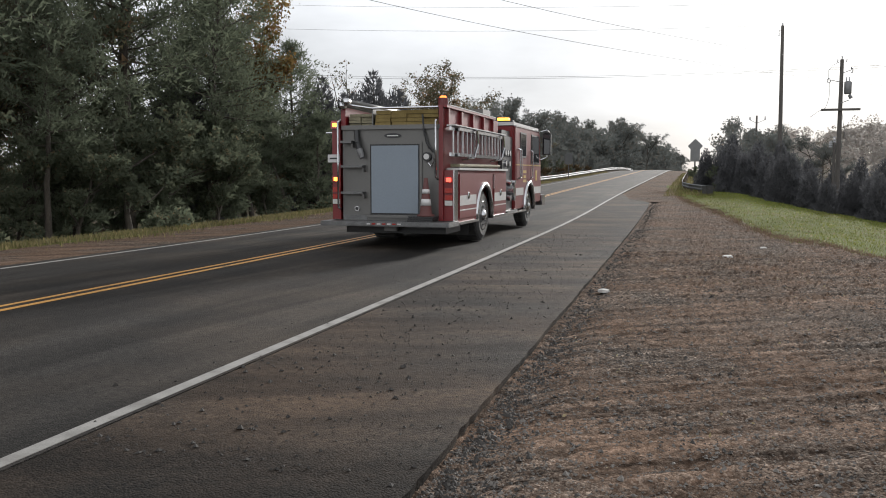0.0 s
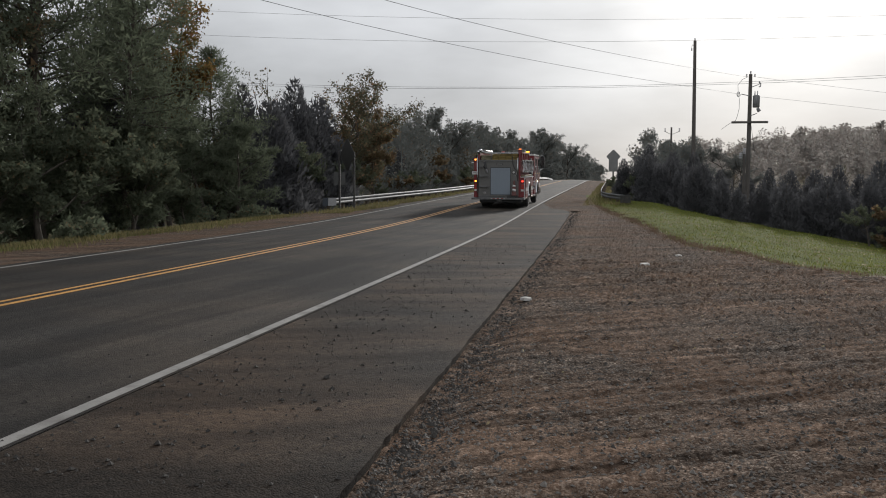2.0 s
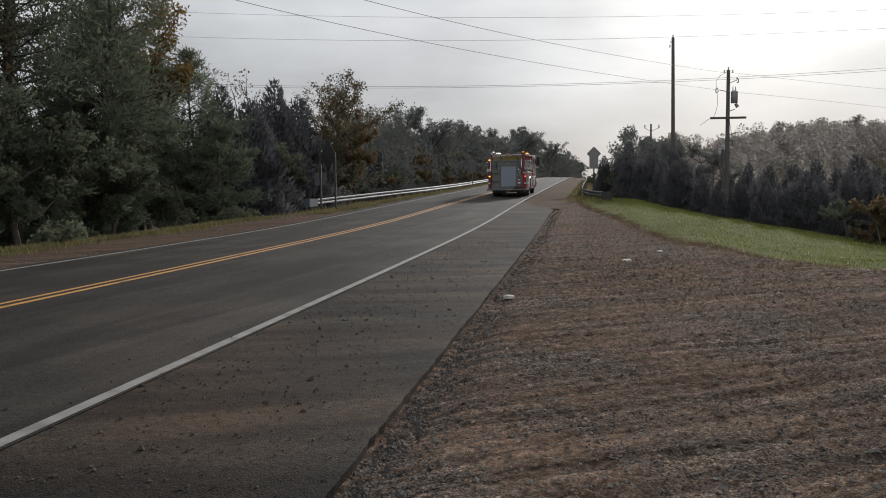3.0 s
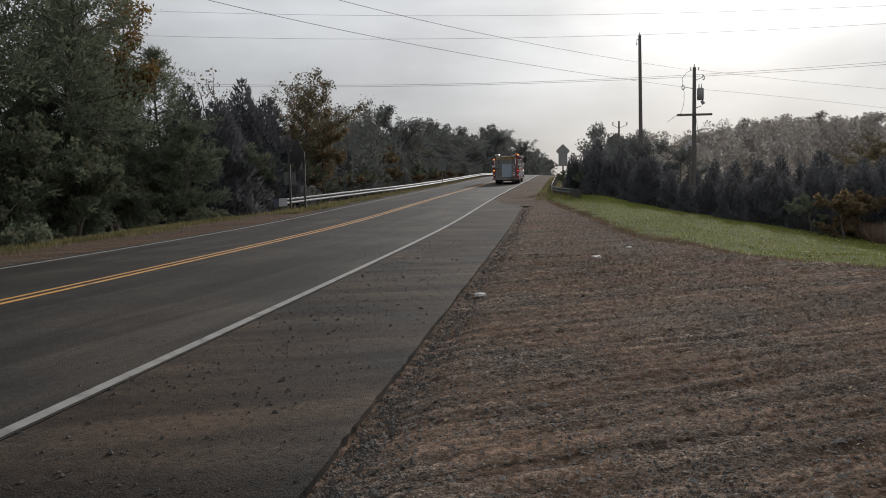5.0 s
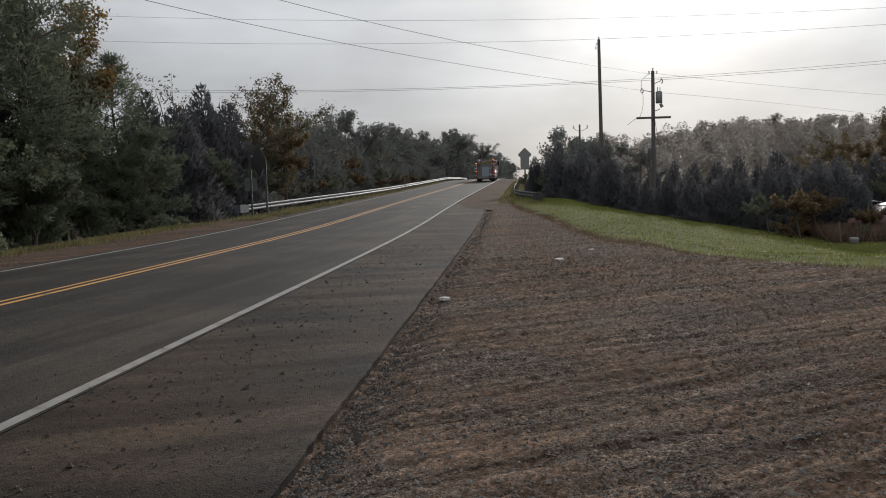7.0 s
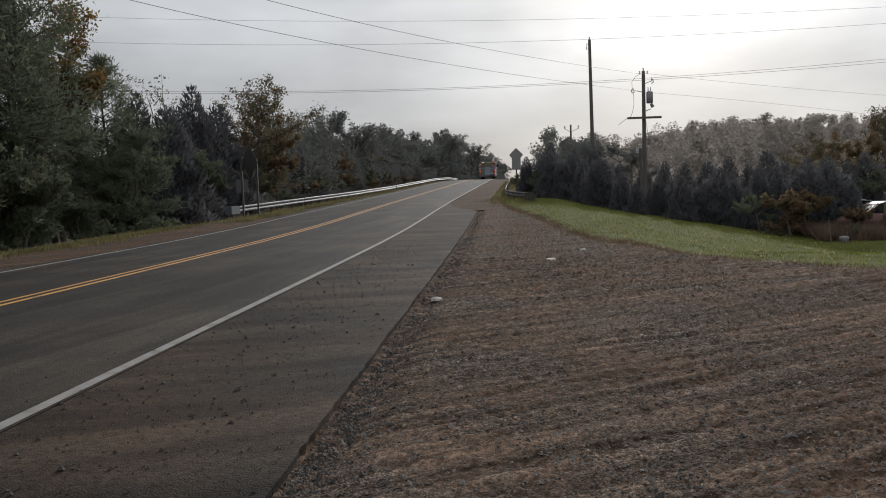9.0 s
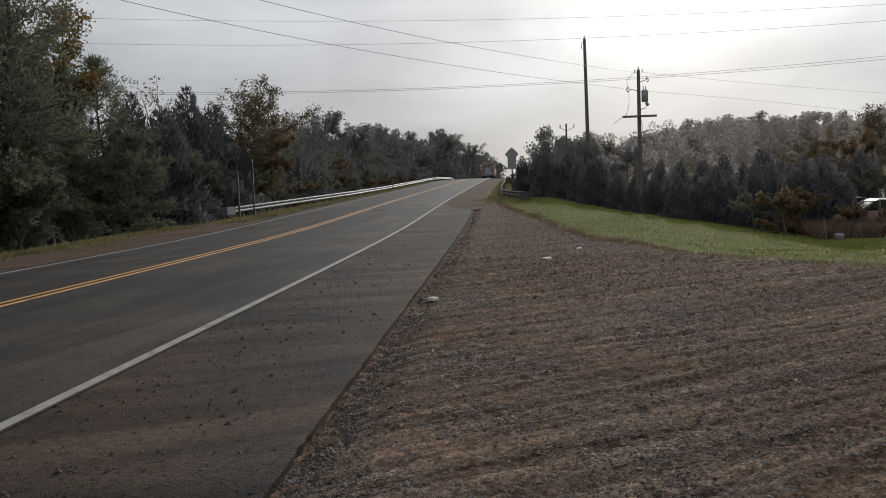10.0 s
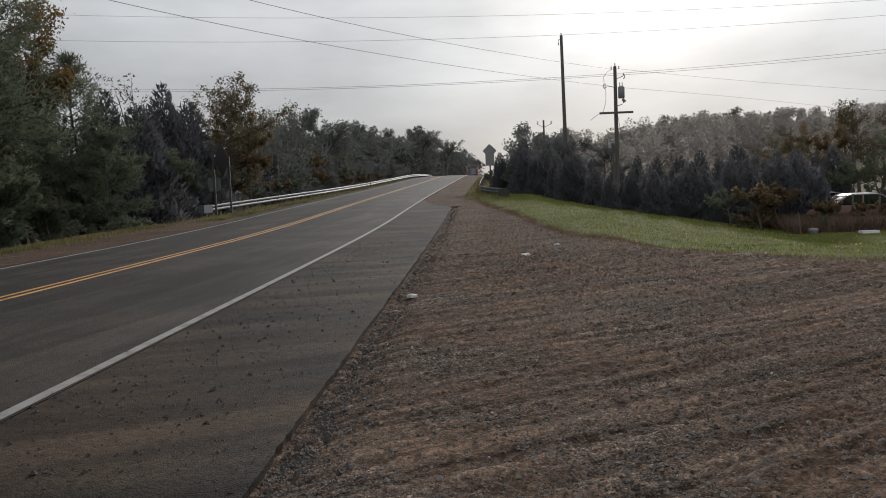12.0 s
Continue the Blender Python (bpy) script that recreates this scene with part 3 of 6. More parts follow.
def pine(name, h, count, mat, seed, crown_from=0.35, reach=0.24):
    """A slightly crooked trunk with rising limbs, each with side twigs that end in needle tufts."""
    g = np.random.default_rng(seed)
    V, F, P, U = [], [], [], []
    lean = g.uniform(-0.03, 0.03, 2)
    sway = g.normal(0, 0.012 * h, (9, 2)) * np.linspace(0, 1, 9)[:, None]
    zs = np.linspace(0, h * 0.98, 9)
    trunk = [np.array((lean[0] * z + w[0], lean[1] * z + w[1], z)) for z, w in zip(zs, sway)]
    tube(V, F, trunk, np.linspace(0.011 * h + 0.04, 0.015, 9), 8)
    n = int(20 + h * 2.4)
    for k in range(n):
        rel = (k + 0.5) / n
        z = h * (crown_from + (0.985 - crown_from) * rel)
        base = np.array([np.interp(z, zs, [q[j] for q in trunk]) for j in range(3)])
        length = h * reach * (0.40 + 0.75 * math.sin(math.pi * min(1, rel * 0.8 + 0.2))) * (1 - rel) ** 0.4 * g.uniform(0.45, 1.2) + 0.12
        az = k * 2.4 + g.uniform(-0.5, 0.5)
        d = np.array((math.cos(az), math.sin(az), -0.12 + 0.95 * rel + g.uniform(-0.15, 0.3)))
        d /= np.linalg.norm(d)
        bow = np.array((0, 0, 0.14 * length))
        limb = [base + d * length * f + bow * f * f for f in (0, 0.35, 0.7, 1)]
        tube(V, F, limb, [0.008 + 0.013 * length, 0.007 + 0.008 * length, 0.012, 0.005], 4)
        twigs = max(3, int(2.6 * length + 3))
        m = max(10, int(count / n / twigs * (0.45 + length / (h * reach))))
        for j in range(twigs):
            f = 1.0 if j == 0 else g.uniform(0.22, 1.0)
            q = base + d * length * f + bow * f * f
            w = d * 0.6 + g.normal(0, 0.55, 3) + (0, 0, 0.15)
            tip = q + w / np.linalg.norm(w) * (0.16 + 0.20 * length) * g.uniform(0.5, 1.2)
            tube(V, F, [q, tip], [0.010, 0.004], 3)
            o = g.standard_normal((m, 3))
            c = q + (tip - q) * g.uniform(0.4, 1.1, (m, 1)) + o * np.array((1, 1, 0.65)) * (0.10 + 0.012 * h)
            P.append(c)
            U.append(o * 0.8 + d * 0.6 + (0, 0, 0.45))
    tree = empty(name)
    arrays("trunk", V, F, BARK, tree, True)
    lv, lf = leaves(np.concatenate(P), 0.07, g, 2.5, np.concatenate(U), True)
    arrays("crown", lv, lf, mat, tree)
    return tree


def cedar(name, h, width, count, mat, seed):
    """A dense ragged cone of upright sprays with several leading shoots."""
    g = np.random.default_rng(seed)
    V, F = [], []
    tube(V, F, [np.array((0, 0, z)) for z in np.linspace(0, h * 0.97, 5)], np.linspace(0.012 * h + 0.04, 0.012, 5), 6)
    shoots = [(0, 0, h, width)] + [(*(g.uniform(-0.34, 0.34, 2) * width), h * g.uniform(0.55, 0.93), width * g.uniform(0.25, 0.55)) for _ in range(10)]
    P = []
    for x, y, top, w in shoots:
        m = count // 16 if top != h else count // 2
        s = 1 - np.sqrt(g.random(m) * 0.985 + 0.002)
        az = g.random(m) * math.tau
        bulge = 1 + 0.28 * np.sin(az * 3 + s * 17 + x * 9) + 0.16 * np.sin(az * 7 - s * 31)
        r = w * 0.5 * (1 - s) ** 0.72 * bulge * np.sqrt(g.uniform(0.25, 1, m)) + 0.03
        P.append(np.stack([x + r * np.cos(az), y + r * np.sin(az), 0.12 + s * (top - 0.1)], 1))
    P = np.concatenate(P)
    U = P * (1, 1, 0)
    U = U / (np.linalg.norm(U, axis=1, keepdims=True) + 1e-6) * 0.7 + (0, 0, 1.0)
    tree = empty(name)
    arrays("trunk", V, F, BARK, tree, True)
    lv, lf = leaves(P, 0.112, g, 2.0, U, True)
    arrays("crown", lv, lf, mat, tree)
    return tree


def set_tree(model, x, y, height, base_height, turn, label="", group=""):
    """A copy of a model tree, grown to the height, at its place on the ground."""
    m = pose(x, y, float(ground_z(x, y)) - 0.06, 0, 0, turn) @ Matrix.Scale(height / base_height, 4)
    return tagged(copy_thing(model, m), label, group=group)


def drop_model(model):
    for o in list(model.children_recursive) + [model]:
        bpy.data.objects.remove(o)


MODELS = {
    "pine_a": (tagged(pine("pine_tree", 12, 13000, PINE_LEAF, 11, 0.32, 0.24), "tall dark green pine with an open tufted crown", "tree"), 12),
    "pine_b": (tagged(pine("pine_tree", 11, 11500, PINE_LEAF, 12, 0.36, 0.25), "dark green pine with ragged spreading limbs", "tree"), 11),
    "young_pine": (tagged(pine("pine_tree", 5, 9000, PINE_LEAF, 15, 0.03, 0.34), "young bushy pine with foliage down to the ground", "tree"), 5),
    "cedar_a": (tagged(cedar("cedar_tree", 7, 3.6, 14500, CEDAR_HAZED, 21), "dense cone-shaped cedar, its dark green greyed for haze", "tree"), 7),
    "cedar_b": (tagged(cedar("cedar_tree", 5, 3.2, 9000, CEDAR_HAZED, 22), "bushy dark cedar with several spiky tops, greyed for haze", "tree"), 5),
    "oak": (tagged(broadleaf("broadleaf_tree", 9, 1.25, 7500, 0.105, OAK_LEAF, 31), "broadleaf tree with thin green-brown leaves", "tree"), 9),
    "far_oak": (tagged(broadleaf("broadleaf_tree", 9, 1.1, 5500, 0.15, HAZED_WOOD, 38), "far broadleaf tree, its leaves greyed for haze", "tree"), 9),
    "yellow": (tagged(broadleaf("broadleaf_tree", 11, 0.75, 14000, 0.13, YELLOW_LEAF, 32), "tall broadleaf tree with yellowing leaves", "tree"), 11),
    "autumn": (tagged(broadleaf("broadleaf_tree", 7, 1.0, 9000, 0.12, AUTUMN_LEAF, 33), "broadleaf tree with rust-coloured autumn leaves", "tree"), 7),
    "bare": (tagged(broadleaf("broadleaf_tree", 9, 0.7, 1500, 0.11, OAK_LEAF, 34, 0.3), "slender nearly bare tree with few leaves", "tree"), 9),
    "shrub": (tagged(broadleaf("shrub", 3, 1.3, 6000, 0.070, SHRUB_LEAF, 35, 0.0, 0.02), "dense dark leafy shrub at the roadside", "shrub"), 3),
    "rust_shrub": (tagged(broadleaf("shrub", 2.4, 1.3, 3500, 0.13, AUTUMN_LEAF, 36, 0.0, 0.02), "low shrub with brown autumn leaves", "shrub"), 2.4),
}
EDGE, HEDGE, FAR = "trees along the woods' edge", "cedars below the bank", "trees along the road beyond"
# model, x, y, height
PLANTING = [
    ("pine_a", -18.0, 11.5, 13, EDGE), ("pine_b", -16.6, 14.5, 11, EDGE), ("pine_a", -18.6, 18.0, 12.5, EDGE), ("bare", -17.8, 19.8, 11, EDGE),
    ("pine_b", -16.2, 22.5, 11.5, EDGE), ("pine_a", -18.2, 25.0, 12, EDGE), ("pine_b", -16.4, 27.5, 10.6, EDGE), ("pine_a", -19.4, 33.0, 9.6, EDGE),
    ("yellow", -20.6, 33.2, 10.4, EDGE), ("pine_b", -16.9, 36.0, 7.9, EDGE), ("oak", -21, 24.5, 10.5, EDGE), ("bare", -19.5, 17.0, 12.5, EDGE), ("bare", -19, 13.0, 12.0, EDGE),
    ("bare", -17.5, 21.0, 12.0, EDGE), ("cedar_a", -16.9, 38.8, 7.0, EDGE), ("cedar_b", -16.0, 40.2, 6.3, EDGE), ("cedar_b", -16.6, 42.6, 6.6, EDGE), ("cedar_a", -16.5, 45.0, 7.9, EDGE),
    ("cedar_b", -16.2, 48.0, 7.1, EDGE), ("bare", -19.0, 48.0, 9.3, EDGE), ("bare", -18.4, 45.5, 8.6, EDGE), ("oak", -16.4, 52.6, 9.0, EDGE), ("oak", -17.4, 54.6, 8.4, EDGE),
    ("autumn", -14.9, 55.4, 6.6, EDGE), ("autumn", -15.6, 53.6, 5.0, EDGE), ("cedar_b", -17.6, 51.0, 6.0, EDGE), ("pine_b", -20.5, 40.0, 8.0, EDGE), ("oak", -20.5, 11.5, 9.5, EDGE), ("pine_b", -19.8, 15.5, 9.0, EDGE), ("oak", -20.5, 20.5, 9.0, EDGE),
    ("pine_b", -15.9, 18.6, 6.6, EDGE), ("pine_b", -17.4, 29.6, 9.0, EDGE), ("cedar_a", -18.6, 29.0, 7.6, EDGE),
    ("bare", -22.0, 15.0, 12.0, EDGE), ("oak", -22.5, 28.0, 8.5, EDGE), ("oak", -20.0, 36.5, 7.0, EDGE), ("bare", -21.0, 30.0, 9.5, EDGE),
    ("autumn", -19.8, 42.0, 4.2, EDGE), ("autumn", -18.6, 40.5, 3.0, EDGE),
]
for k, (kind, x, y, hh, grp) in enumerate(PLANTING):
    set_tree(*MODELS[kind][:1], x, y, hh, MODELS[kind][1], 47 * k % 360, group=grp)
g = np.random.default_rng(5)
for k in range(56):                                   # undergrowth along the woods' edge
    y = 8.5 + k * 0.8
    if not 36.6 < y < 39.6:                           # a gap where thin trunks stand before rusty leaves
        kind = ("young_pine", "shrub", "shrub")[k % 3]
        set_tree(MODELS[kind][0], -15.3 - g.uniform(0, 2.6), y, g.uniform(2.4, 4.6), MODELS[kind][1], g.uniform(0, 360), group="undergrowth along the woods' edge")
for k in range(16):                                   # beyond the rail
    set_tree(MODELS["rust_shrub" if k % 2 else "shrub"][0], -13.6 + 0.028 * (k * 4) - g.uniform(0, 1.8), 57 + k * 4.0, g.uniform(1.5, 3.0), 2.7, g.uniform(0, 360), group="shrubs behind the rail")
def by_bearing(kind, bearing, rise, y, turn, group):
    """A tree that stands at a bearing (x per y) and whose top rises that much over the eye (z per y)."""
    x = bearing * y
    hh = EYE + rise * y - float(ground_z(x, y))
    set_tree(MODELS[kind][0], x, y, hh, MODELS[kind][1], turn % 360, group=group)


# dark cedars below the bank
SKYLINE = ((0.030, 0.036), (0.058, 0.052), (0.085, 0.045), (0.108, 0.044), (0.137, 0.024), (0.165, 0.020), (0.190, 0.026), (0.212, 0.024), (0.238, 0.025), (0.262, 0.030),
           (0.285, 0.020), (0.306, 0.036), (0.325, 0.024), (0.350, 0.026), (0.372, 0.028), (0.395, 0.020))
for k, (b, e) in enumerate(SKYLINE):
    by_bearing("cedar_a" if k % 3 == 0 else "cedar_b", b, e, 58 - 26 * b + g.uniform(-3, 3), 61 * k, HEDGE)
for k in range(31):
    b = 0.028 + 0.0122 * k + g.uniform(-0.007, 0.007)
    e = float(np.interp(b, [s[0] for s in SKYLINE], [s[1] for s in SKYLINE])) - g.uniform(0.002, 0.032)
    by_bearing(("cedar_b", "cedar_a", "cedar_b")[k * 7 % 3], b, e, float(np.interp(b, [0.03, 0.11, 0.4], [60, 45.4, 42.5])) + g.uniform(-2, 2), 83 * k, HEDGE)
for kind, b, e, y in (("oak", 0.372, 0.050, 54), ("autumn", 0.398, 0.054, 57), ("oak", 0.445, 0.080, 60), ("bare", 0.430, 0.078, 64), ("oak", 0.470, 0.072, 63), ("pine_b", 0.492, 0.078, 56),
                      ("shrub", 0.024, 0.016, 59), ("cedar_b", 0.034, 0.028, 57), ("shrub", 0.040, 0.018, 55), ("cedar_b", 0.415, 0.030, 52), ("shrub", 0.44, 0.012, 50), ("shrub", 0.47, 0.016, 52), ("cedar_b", 0.50, 0.03, 50), ("far_oak", 0.145, 0.048, 90), ("far_oak", 0.115, 0.044, 96),
                      ("far_oak", 0.165, 0.040, 88), ("bare", 0.15, 0.052, 94)):
    by_bearing(kind, b, e, y, 310 * b * y, "trees beyond the hollow")
for kind, x, y, hh in (("rust_shrub", 12.6, 38, 2.2), ("rust_shrub", 13.8, 39.5, 2.4), ("shrub", 11.6, 39, 2.0), ("rust_shrub", 15.4, 38.0, 1.5), ("rust_shrub", 16.6, 37.6, 1.0), ("rust_shrub", 18.0, 37.8, 0.95),
                       ("rust_shrub", 19.3, 38.0, 1.2), ("rust_shrub", 20.6, 38.4, 1.4), ("rust_shrub", 21.8, 38.8, 1.3), ("shrub", 22.9, 39.6, 1.8), ("rust_shrub", 24.2, 40.0, 1.7), ("rust_shrub", 16.0, 38.9, 1.4), ("rust_shrub", 17.3, 38.7, 1.3), ("rust_shrub", 18.7, 38.8, 1.35), ("rust_shrub", 20.0, 39.2, 1.45),
                       ("shrub", 15.0, 36.9, 0.9), ("rust_shrub", 21.3, 39.6, 1.4)):
    set_tree(MODELS[kind][0], x, y, hh, MODELS[kind][1], 31 * x % 360, group="brush in the hollow")
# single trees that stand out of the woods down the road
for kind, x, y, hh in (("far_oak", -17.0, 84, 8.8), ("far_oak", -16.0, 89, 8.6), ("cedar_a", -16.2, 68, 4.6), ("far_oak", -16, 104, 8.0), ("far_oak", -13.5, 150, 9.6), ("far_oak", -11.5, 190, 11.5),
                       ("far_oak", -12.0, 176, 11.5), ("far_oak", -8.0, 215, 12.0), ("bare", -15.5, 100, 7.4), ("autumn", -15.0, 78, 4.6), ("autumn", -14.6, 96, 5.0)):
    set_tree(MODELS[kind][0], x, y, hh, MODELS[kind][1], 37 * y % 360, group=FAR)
for model, _ in MODELS.values():
    drop_model(model)


def woods(name, spots, mat, seed, label, grain=0.0019, dense=1.6, least=0.12, most=1500):
    """Far woods: trunks and crowns of many trees, too far to count; the farther, the coarser."""
    g = np.random.default_rng(seed)
    V, F, P, S = [], [], [], []
    for x, y, hh in spots:
        z = float(ground_z(x, y))
        tube(V, F, [np.array((x, y, z - 0.2)), np.array((x + g.normal() * 0.3, y, z + hh * 0.8))], [0.12, 0.03], 4)
        size = max(least, grain * y)
        per = int(np.clip(0.6 * hh * hh * dense / (0.4 * size * size), 150, most))
        up = g.uniform(0.12, 0.92, 14)
        wide = 0.26 * np.sin(np.pi * np.clip(up * 0.9 + 0.1, 0, 1)) ** 0.7 + 0.03
        lobes = np.stack([x + g.uniform(-1, 1, 14) * wide * hh, y + g.uniform(-1, 1, 14) * wide * hh, z + up * hh], 1)
        radius = g.uniform(0.09, 0.17, 14) * hh * (1.15 - 0.5 * up)
        d = g.standard_normal((per, 3))
        d *= (0.25 + 0.95 * g.random((per, 1)) ** 0.5) / np.linalg.norm(d, axis=1, keepdims=True)
        k = g.integers(0, 14, per)
        q = lobes[k] + d * radius[k][:, None]
        q = q[(q[:, 2] < z + hh) & (q[:, 2] > z + 0.3)]
        P.append(q)
        S.append(np.full((len(q), 1), size))
    lv, lf = leaves(np.concatenate(P), np.concatenate(S), g, 1.0, None, True)
    n = len(V)
    ob = arrays(name, np.concatenate([np.array(V), lv]), F + [tuple(q) for q in (lf + n).tolist()], mat)
    return tagged(ob, label, "woods", kind="stuff")


g = np.random.default_rng(9)
left_spots = [(-15.5 - g.uniform(0, 1) ** 1.4 * 16 + shift(y), y, g.uniform(6.2, 8.6)) for y in np.linspace(62, 190, 130)]
left_spots += [(-11.3 - g.uniform(0, 14) + shift(y), y, g.uniform(9.5, 12.5) + (y - 170) * 0.012) for y in np.linspace(170, 420, 70)]
left_spots += [(-14.2 - g.uniform(0, 3) + shift(y), y, g.uniform(1.5, 3.4)) for y in np.linspace(60, 200, 70)]
right_spots = [(5 + g.uniform(0, 0.055) * y + shift(y), y, g.uniform(5, 7.5)) for y in np.linspace(95, 420, 90)]
near_spots = [(-20.5 - g.uniform(0, 12), y, g.uniform(4.0, 6.6) if y < 34 else g.uniform(3.2, 5.4)) for y in np.linspace(0, 62, 90)]
woods("woods_interior", near_spots, SHRUB_LEAF, 40, "dark tangled interior of the roadside woods", dense=3.0, least=0.14, most=1300)
woods("roadside_woods", left_spots, HAZED_WOOD, 41, "mixed green and brown woods along the road, greyed for haze", most=1800)
woods("roadside_woods", right_spots, HAZED_WOOD, 42, "mixed green and brown woods along the road, greyed for haze", most=1800)
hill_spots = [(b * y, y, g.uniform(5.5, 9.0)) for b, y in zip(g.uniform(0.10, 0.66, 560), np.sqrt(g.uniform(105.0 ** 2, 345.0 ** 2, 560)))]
woods("hillside_woods", hill_spots, HAZED_BARE, 43, "rust-grey hillside woods, haze put into the leaf colour", dense=1.8, most=1300)


# ---- fire engine: origin under the rear axle, nose towards +y ----
def paint(name, colour, rough, metal=0.0, coat=0.0, dirt=0.12):
    m = material(name, colour, tuple(c * (1 - dirt) for c in colour), 1.6, rough, 0.02, 30, metal,
                 c3=tuple(0.8 * c + 0.2 * d for c, d in zip(colour, (0.10, 0.085, 0.075))), scale3=1.1, cover=(0.62, 0.9))
    m.node_tree.nodes["Principled BSDF"].inputs["Coat Weight"].default_value = coat
    return m


RED = paint("red_paint", (0.135, 0.005, 0.007), 0.42, 0.0, 0.12)
DARK_RED = paint("dark_red_recess", (0.10, 0.010, 0.012), 0.5)
SILVER = paint("brushed_aluminium", (0.130, 0.127, 0.122), 0.42, 0.6)
CHROME = paint("chrome", (0.52, 0.52, 0.53), 0.24, 1.0, 0.0, 0.1)
DOOR_WHITE = paint("pale_blue_white_door", (0.175, 0.208, 0.245), 0.4)
STRIPE = paint("white_reflective_stripe", (0.50, 0.49, 0.48), 0.4)
GOLD = paint("gold_leaf", (0.55, 0.38, 0.12), 0.4, 0.5)
BLACK = paint("black_trim", (0.018, 0.018, 0.019), 0.5)
RUBBER = material("tyre_rubber", (0.018, 0.018, 0.018), (0.045, 0.043, 0.04), 6.0, 0.85, 0.3, 60, c3=(0.09, 0.08, 0.07), scale3=3.0)
STEP_PLATE = material("tread_plate", (0.09, 0.09, 0.09), (0.18, 0.18, 0.18), 8.0, 0.5, 0.5, 40, metal=0.8)
PANEL_GREY = paint("pump_panel_steel", (0.07, 0.07, 0.075), 0.4, 0.6)
DARK_GLASS = paint("opaque_dark_glass", (0.012, 0.014, 0.016), 0.06, 0.0, 1.0)
HOSE_YELLOW = material("yellow_canvas_hose", (0.12, 0.085, 0.026), (0.21, 0.155, 0.055), 6.0, 0.9, 0.6, 40)
HOSE_DULL = material("dull_green_canvas_hose", (0.14, 0.13, 0.09), (0.26, 0.23, 0.15), 6.0, 0.9, 0.6, 40)
CONE_ORANGE = material("faded_orange_cone", (0.060, 0.018, 0.016), (0.09, 0.026, 0.022), 5.0, 0.6, 0.1)
LIGHT_RED = glow_material("red_lamp", (1.0, 0.05, 0.03), 2.4)
LIGHT_AMBER = glow_material("amber_lamp", (1.0, 0.36, 0.04), 2.6)
LIGHT_ORANGE = glow_material("orange_lamp", (1.0, 0.22, 0.04), 1.2)
LENS_RED = paint("dark_red_lens", (0.30, 0.02, 0.015), 0.15, 0.0, 1.0)
LENS_CLEAR = paint("clear_lens", (0.55, 0.55, 0.53), 0.12, 0.2, 1.0)


def arch_outline(y0, y1, z0, z1, arches, r):
    """A side wall in y and z, with round wheel arches cut from its lower edge."""
    pts = [(y1, z1), (y0, z1), (y0, z0)]
    for c in arches:
        a0 = math.asin(max(-1, min(1, (z0 - 0.53) / r)))
        for k in range(13):
            a = math.pi - a0 - (math.pi - 2 * a0) * k / 12
            pts.append((c + r * math.cos(a), 0.53 + r * math.sin(a)))
    return pts + [(y1, z0)]


def arch_band(x0, x1, c, r0, r1):
    bm = bmesh.new()
    ring = [[], []]
    for k in range(15):
        a = math.radians(-8 + 196 * k / 14)
        for j, r in enumerate((r0, r1)):
            ring[j].append((c + r * math.cos(a), 0.53 + r * math.sin(a)))
    return prism(bm, ring[0] + ring[1][::-1], x0, x1)


def rounded_plate(bm, cx, cz, w, h, y0, y1, n=16, power=2.0):
    """A flat oval or round plate facing the rear."""
    rings = []
    for y in (y0, y1):
        rings.append([bm.verts.new((cx + w / 2 * math.cos(k * math.tau / n), y, cz + h / 2 * math.sin(k * math.tau / n))) for k in range(n)])
    for k in range(n):
        bm.faces.new((rings[0][k], rings[0][(k + 1) % n], rings[1][(k + 1) % n], rings[1][k]))
    bm.faces.new(rings[0])
    bm.faces.new(rings[1][::-1])
    bmesh.ops.recalc_face_normals(bm, faces=bm.faces)
    return bm


def wheel(parent, x, y, width, dual):
    """A tyre and a dished rim on one axle end."""
    s = 1 if x > 0 else -1
    w = empty("wheel", pose(x, y, 0.53))
    w.parent = parent
    h = width / 2
    tyre = [(0.30, -h), (0.42, -h - 0.01), (0.50, -h + 0.03), (0.53, -h + 0.08), (0.53, -0.02), (0.515, -0.012), (0.515, 0.012), (0.53, 0.02), (0.53, h - 0.08), (0.50, h - 0.03), (0.42, h + 0.01), (0.30, h)]
    bm = lathe(bmesh.new(), tyre, 32)
    for k in range(28):                                   # tread blocks
        a = k * math.tau / 28
        b2 = slab(-h + 0.05, h - 0.05, -0.035, 0.035, 0.525, 0.540)
        b2.transform(Matrix.Rotation(a, 4, "X"))
        me = bpy.data.meshes.new("block")
        b2.to_mesh(me)
        b2.free()
        bm.from_mesh(me)
        bpy.data.meshes.remove(me)
    part("tyre", bm, RUBBER, w)
    rim = [(0.29, s * h * 0.95), (0.31, s * (h + 0.012)), (0.27, s * (h - 0.01)), (0.24, s * (h - 0.10 if dual else h - 0.02)), (0.15, s * (h - 0.13 if dual else h + 0.03)), (0.12, s * (h + 0.02)), (0.07, s * (h + 0.06)), (0.02, s * (h + 0.065))]
    r = part("rim", lathe(bmesh.new(), rim, 28), CHROME, w, "polished metal wheel rim", True)
    for k in range(10):
        a = k * math.tau / 10
        bm = rod(bmesh.new(), (s * (h - 0.06), 0.20 * math.cos(a), 0.20 * math.sin(a)), (s * (h + 0.035), 0.20 * math.cos(a), 0.20 * math.sin(a)), 0.016, None, 6)
        part("wheel_nut", bm, CHROME, r)
    return w


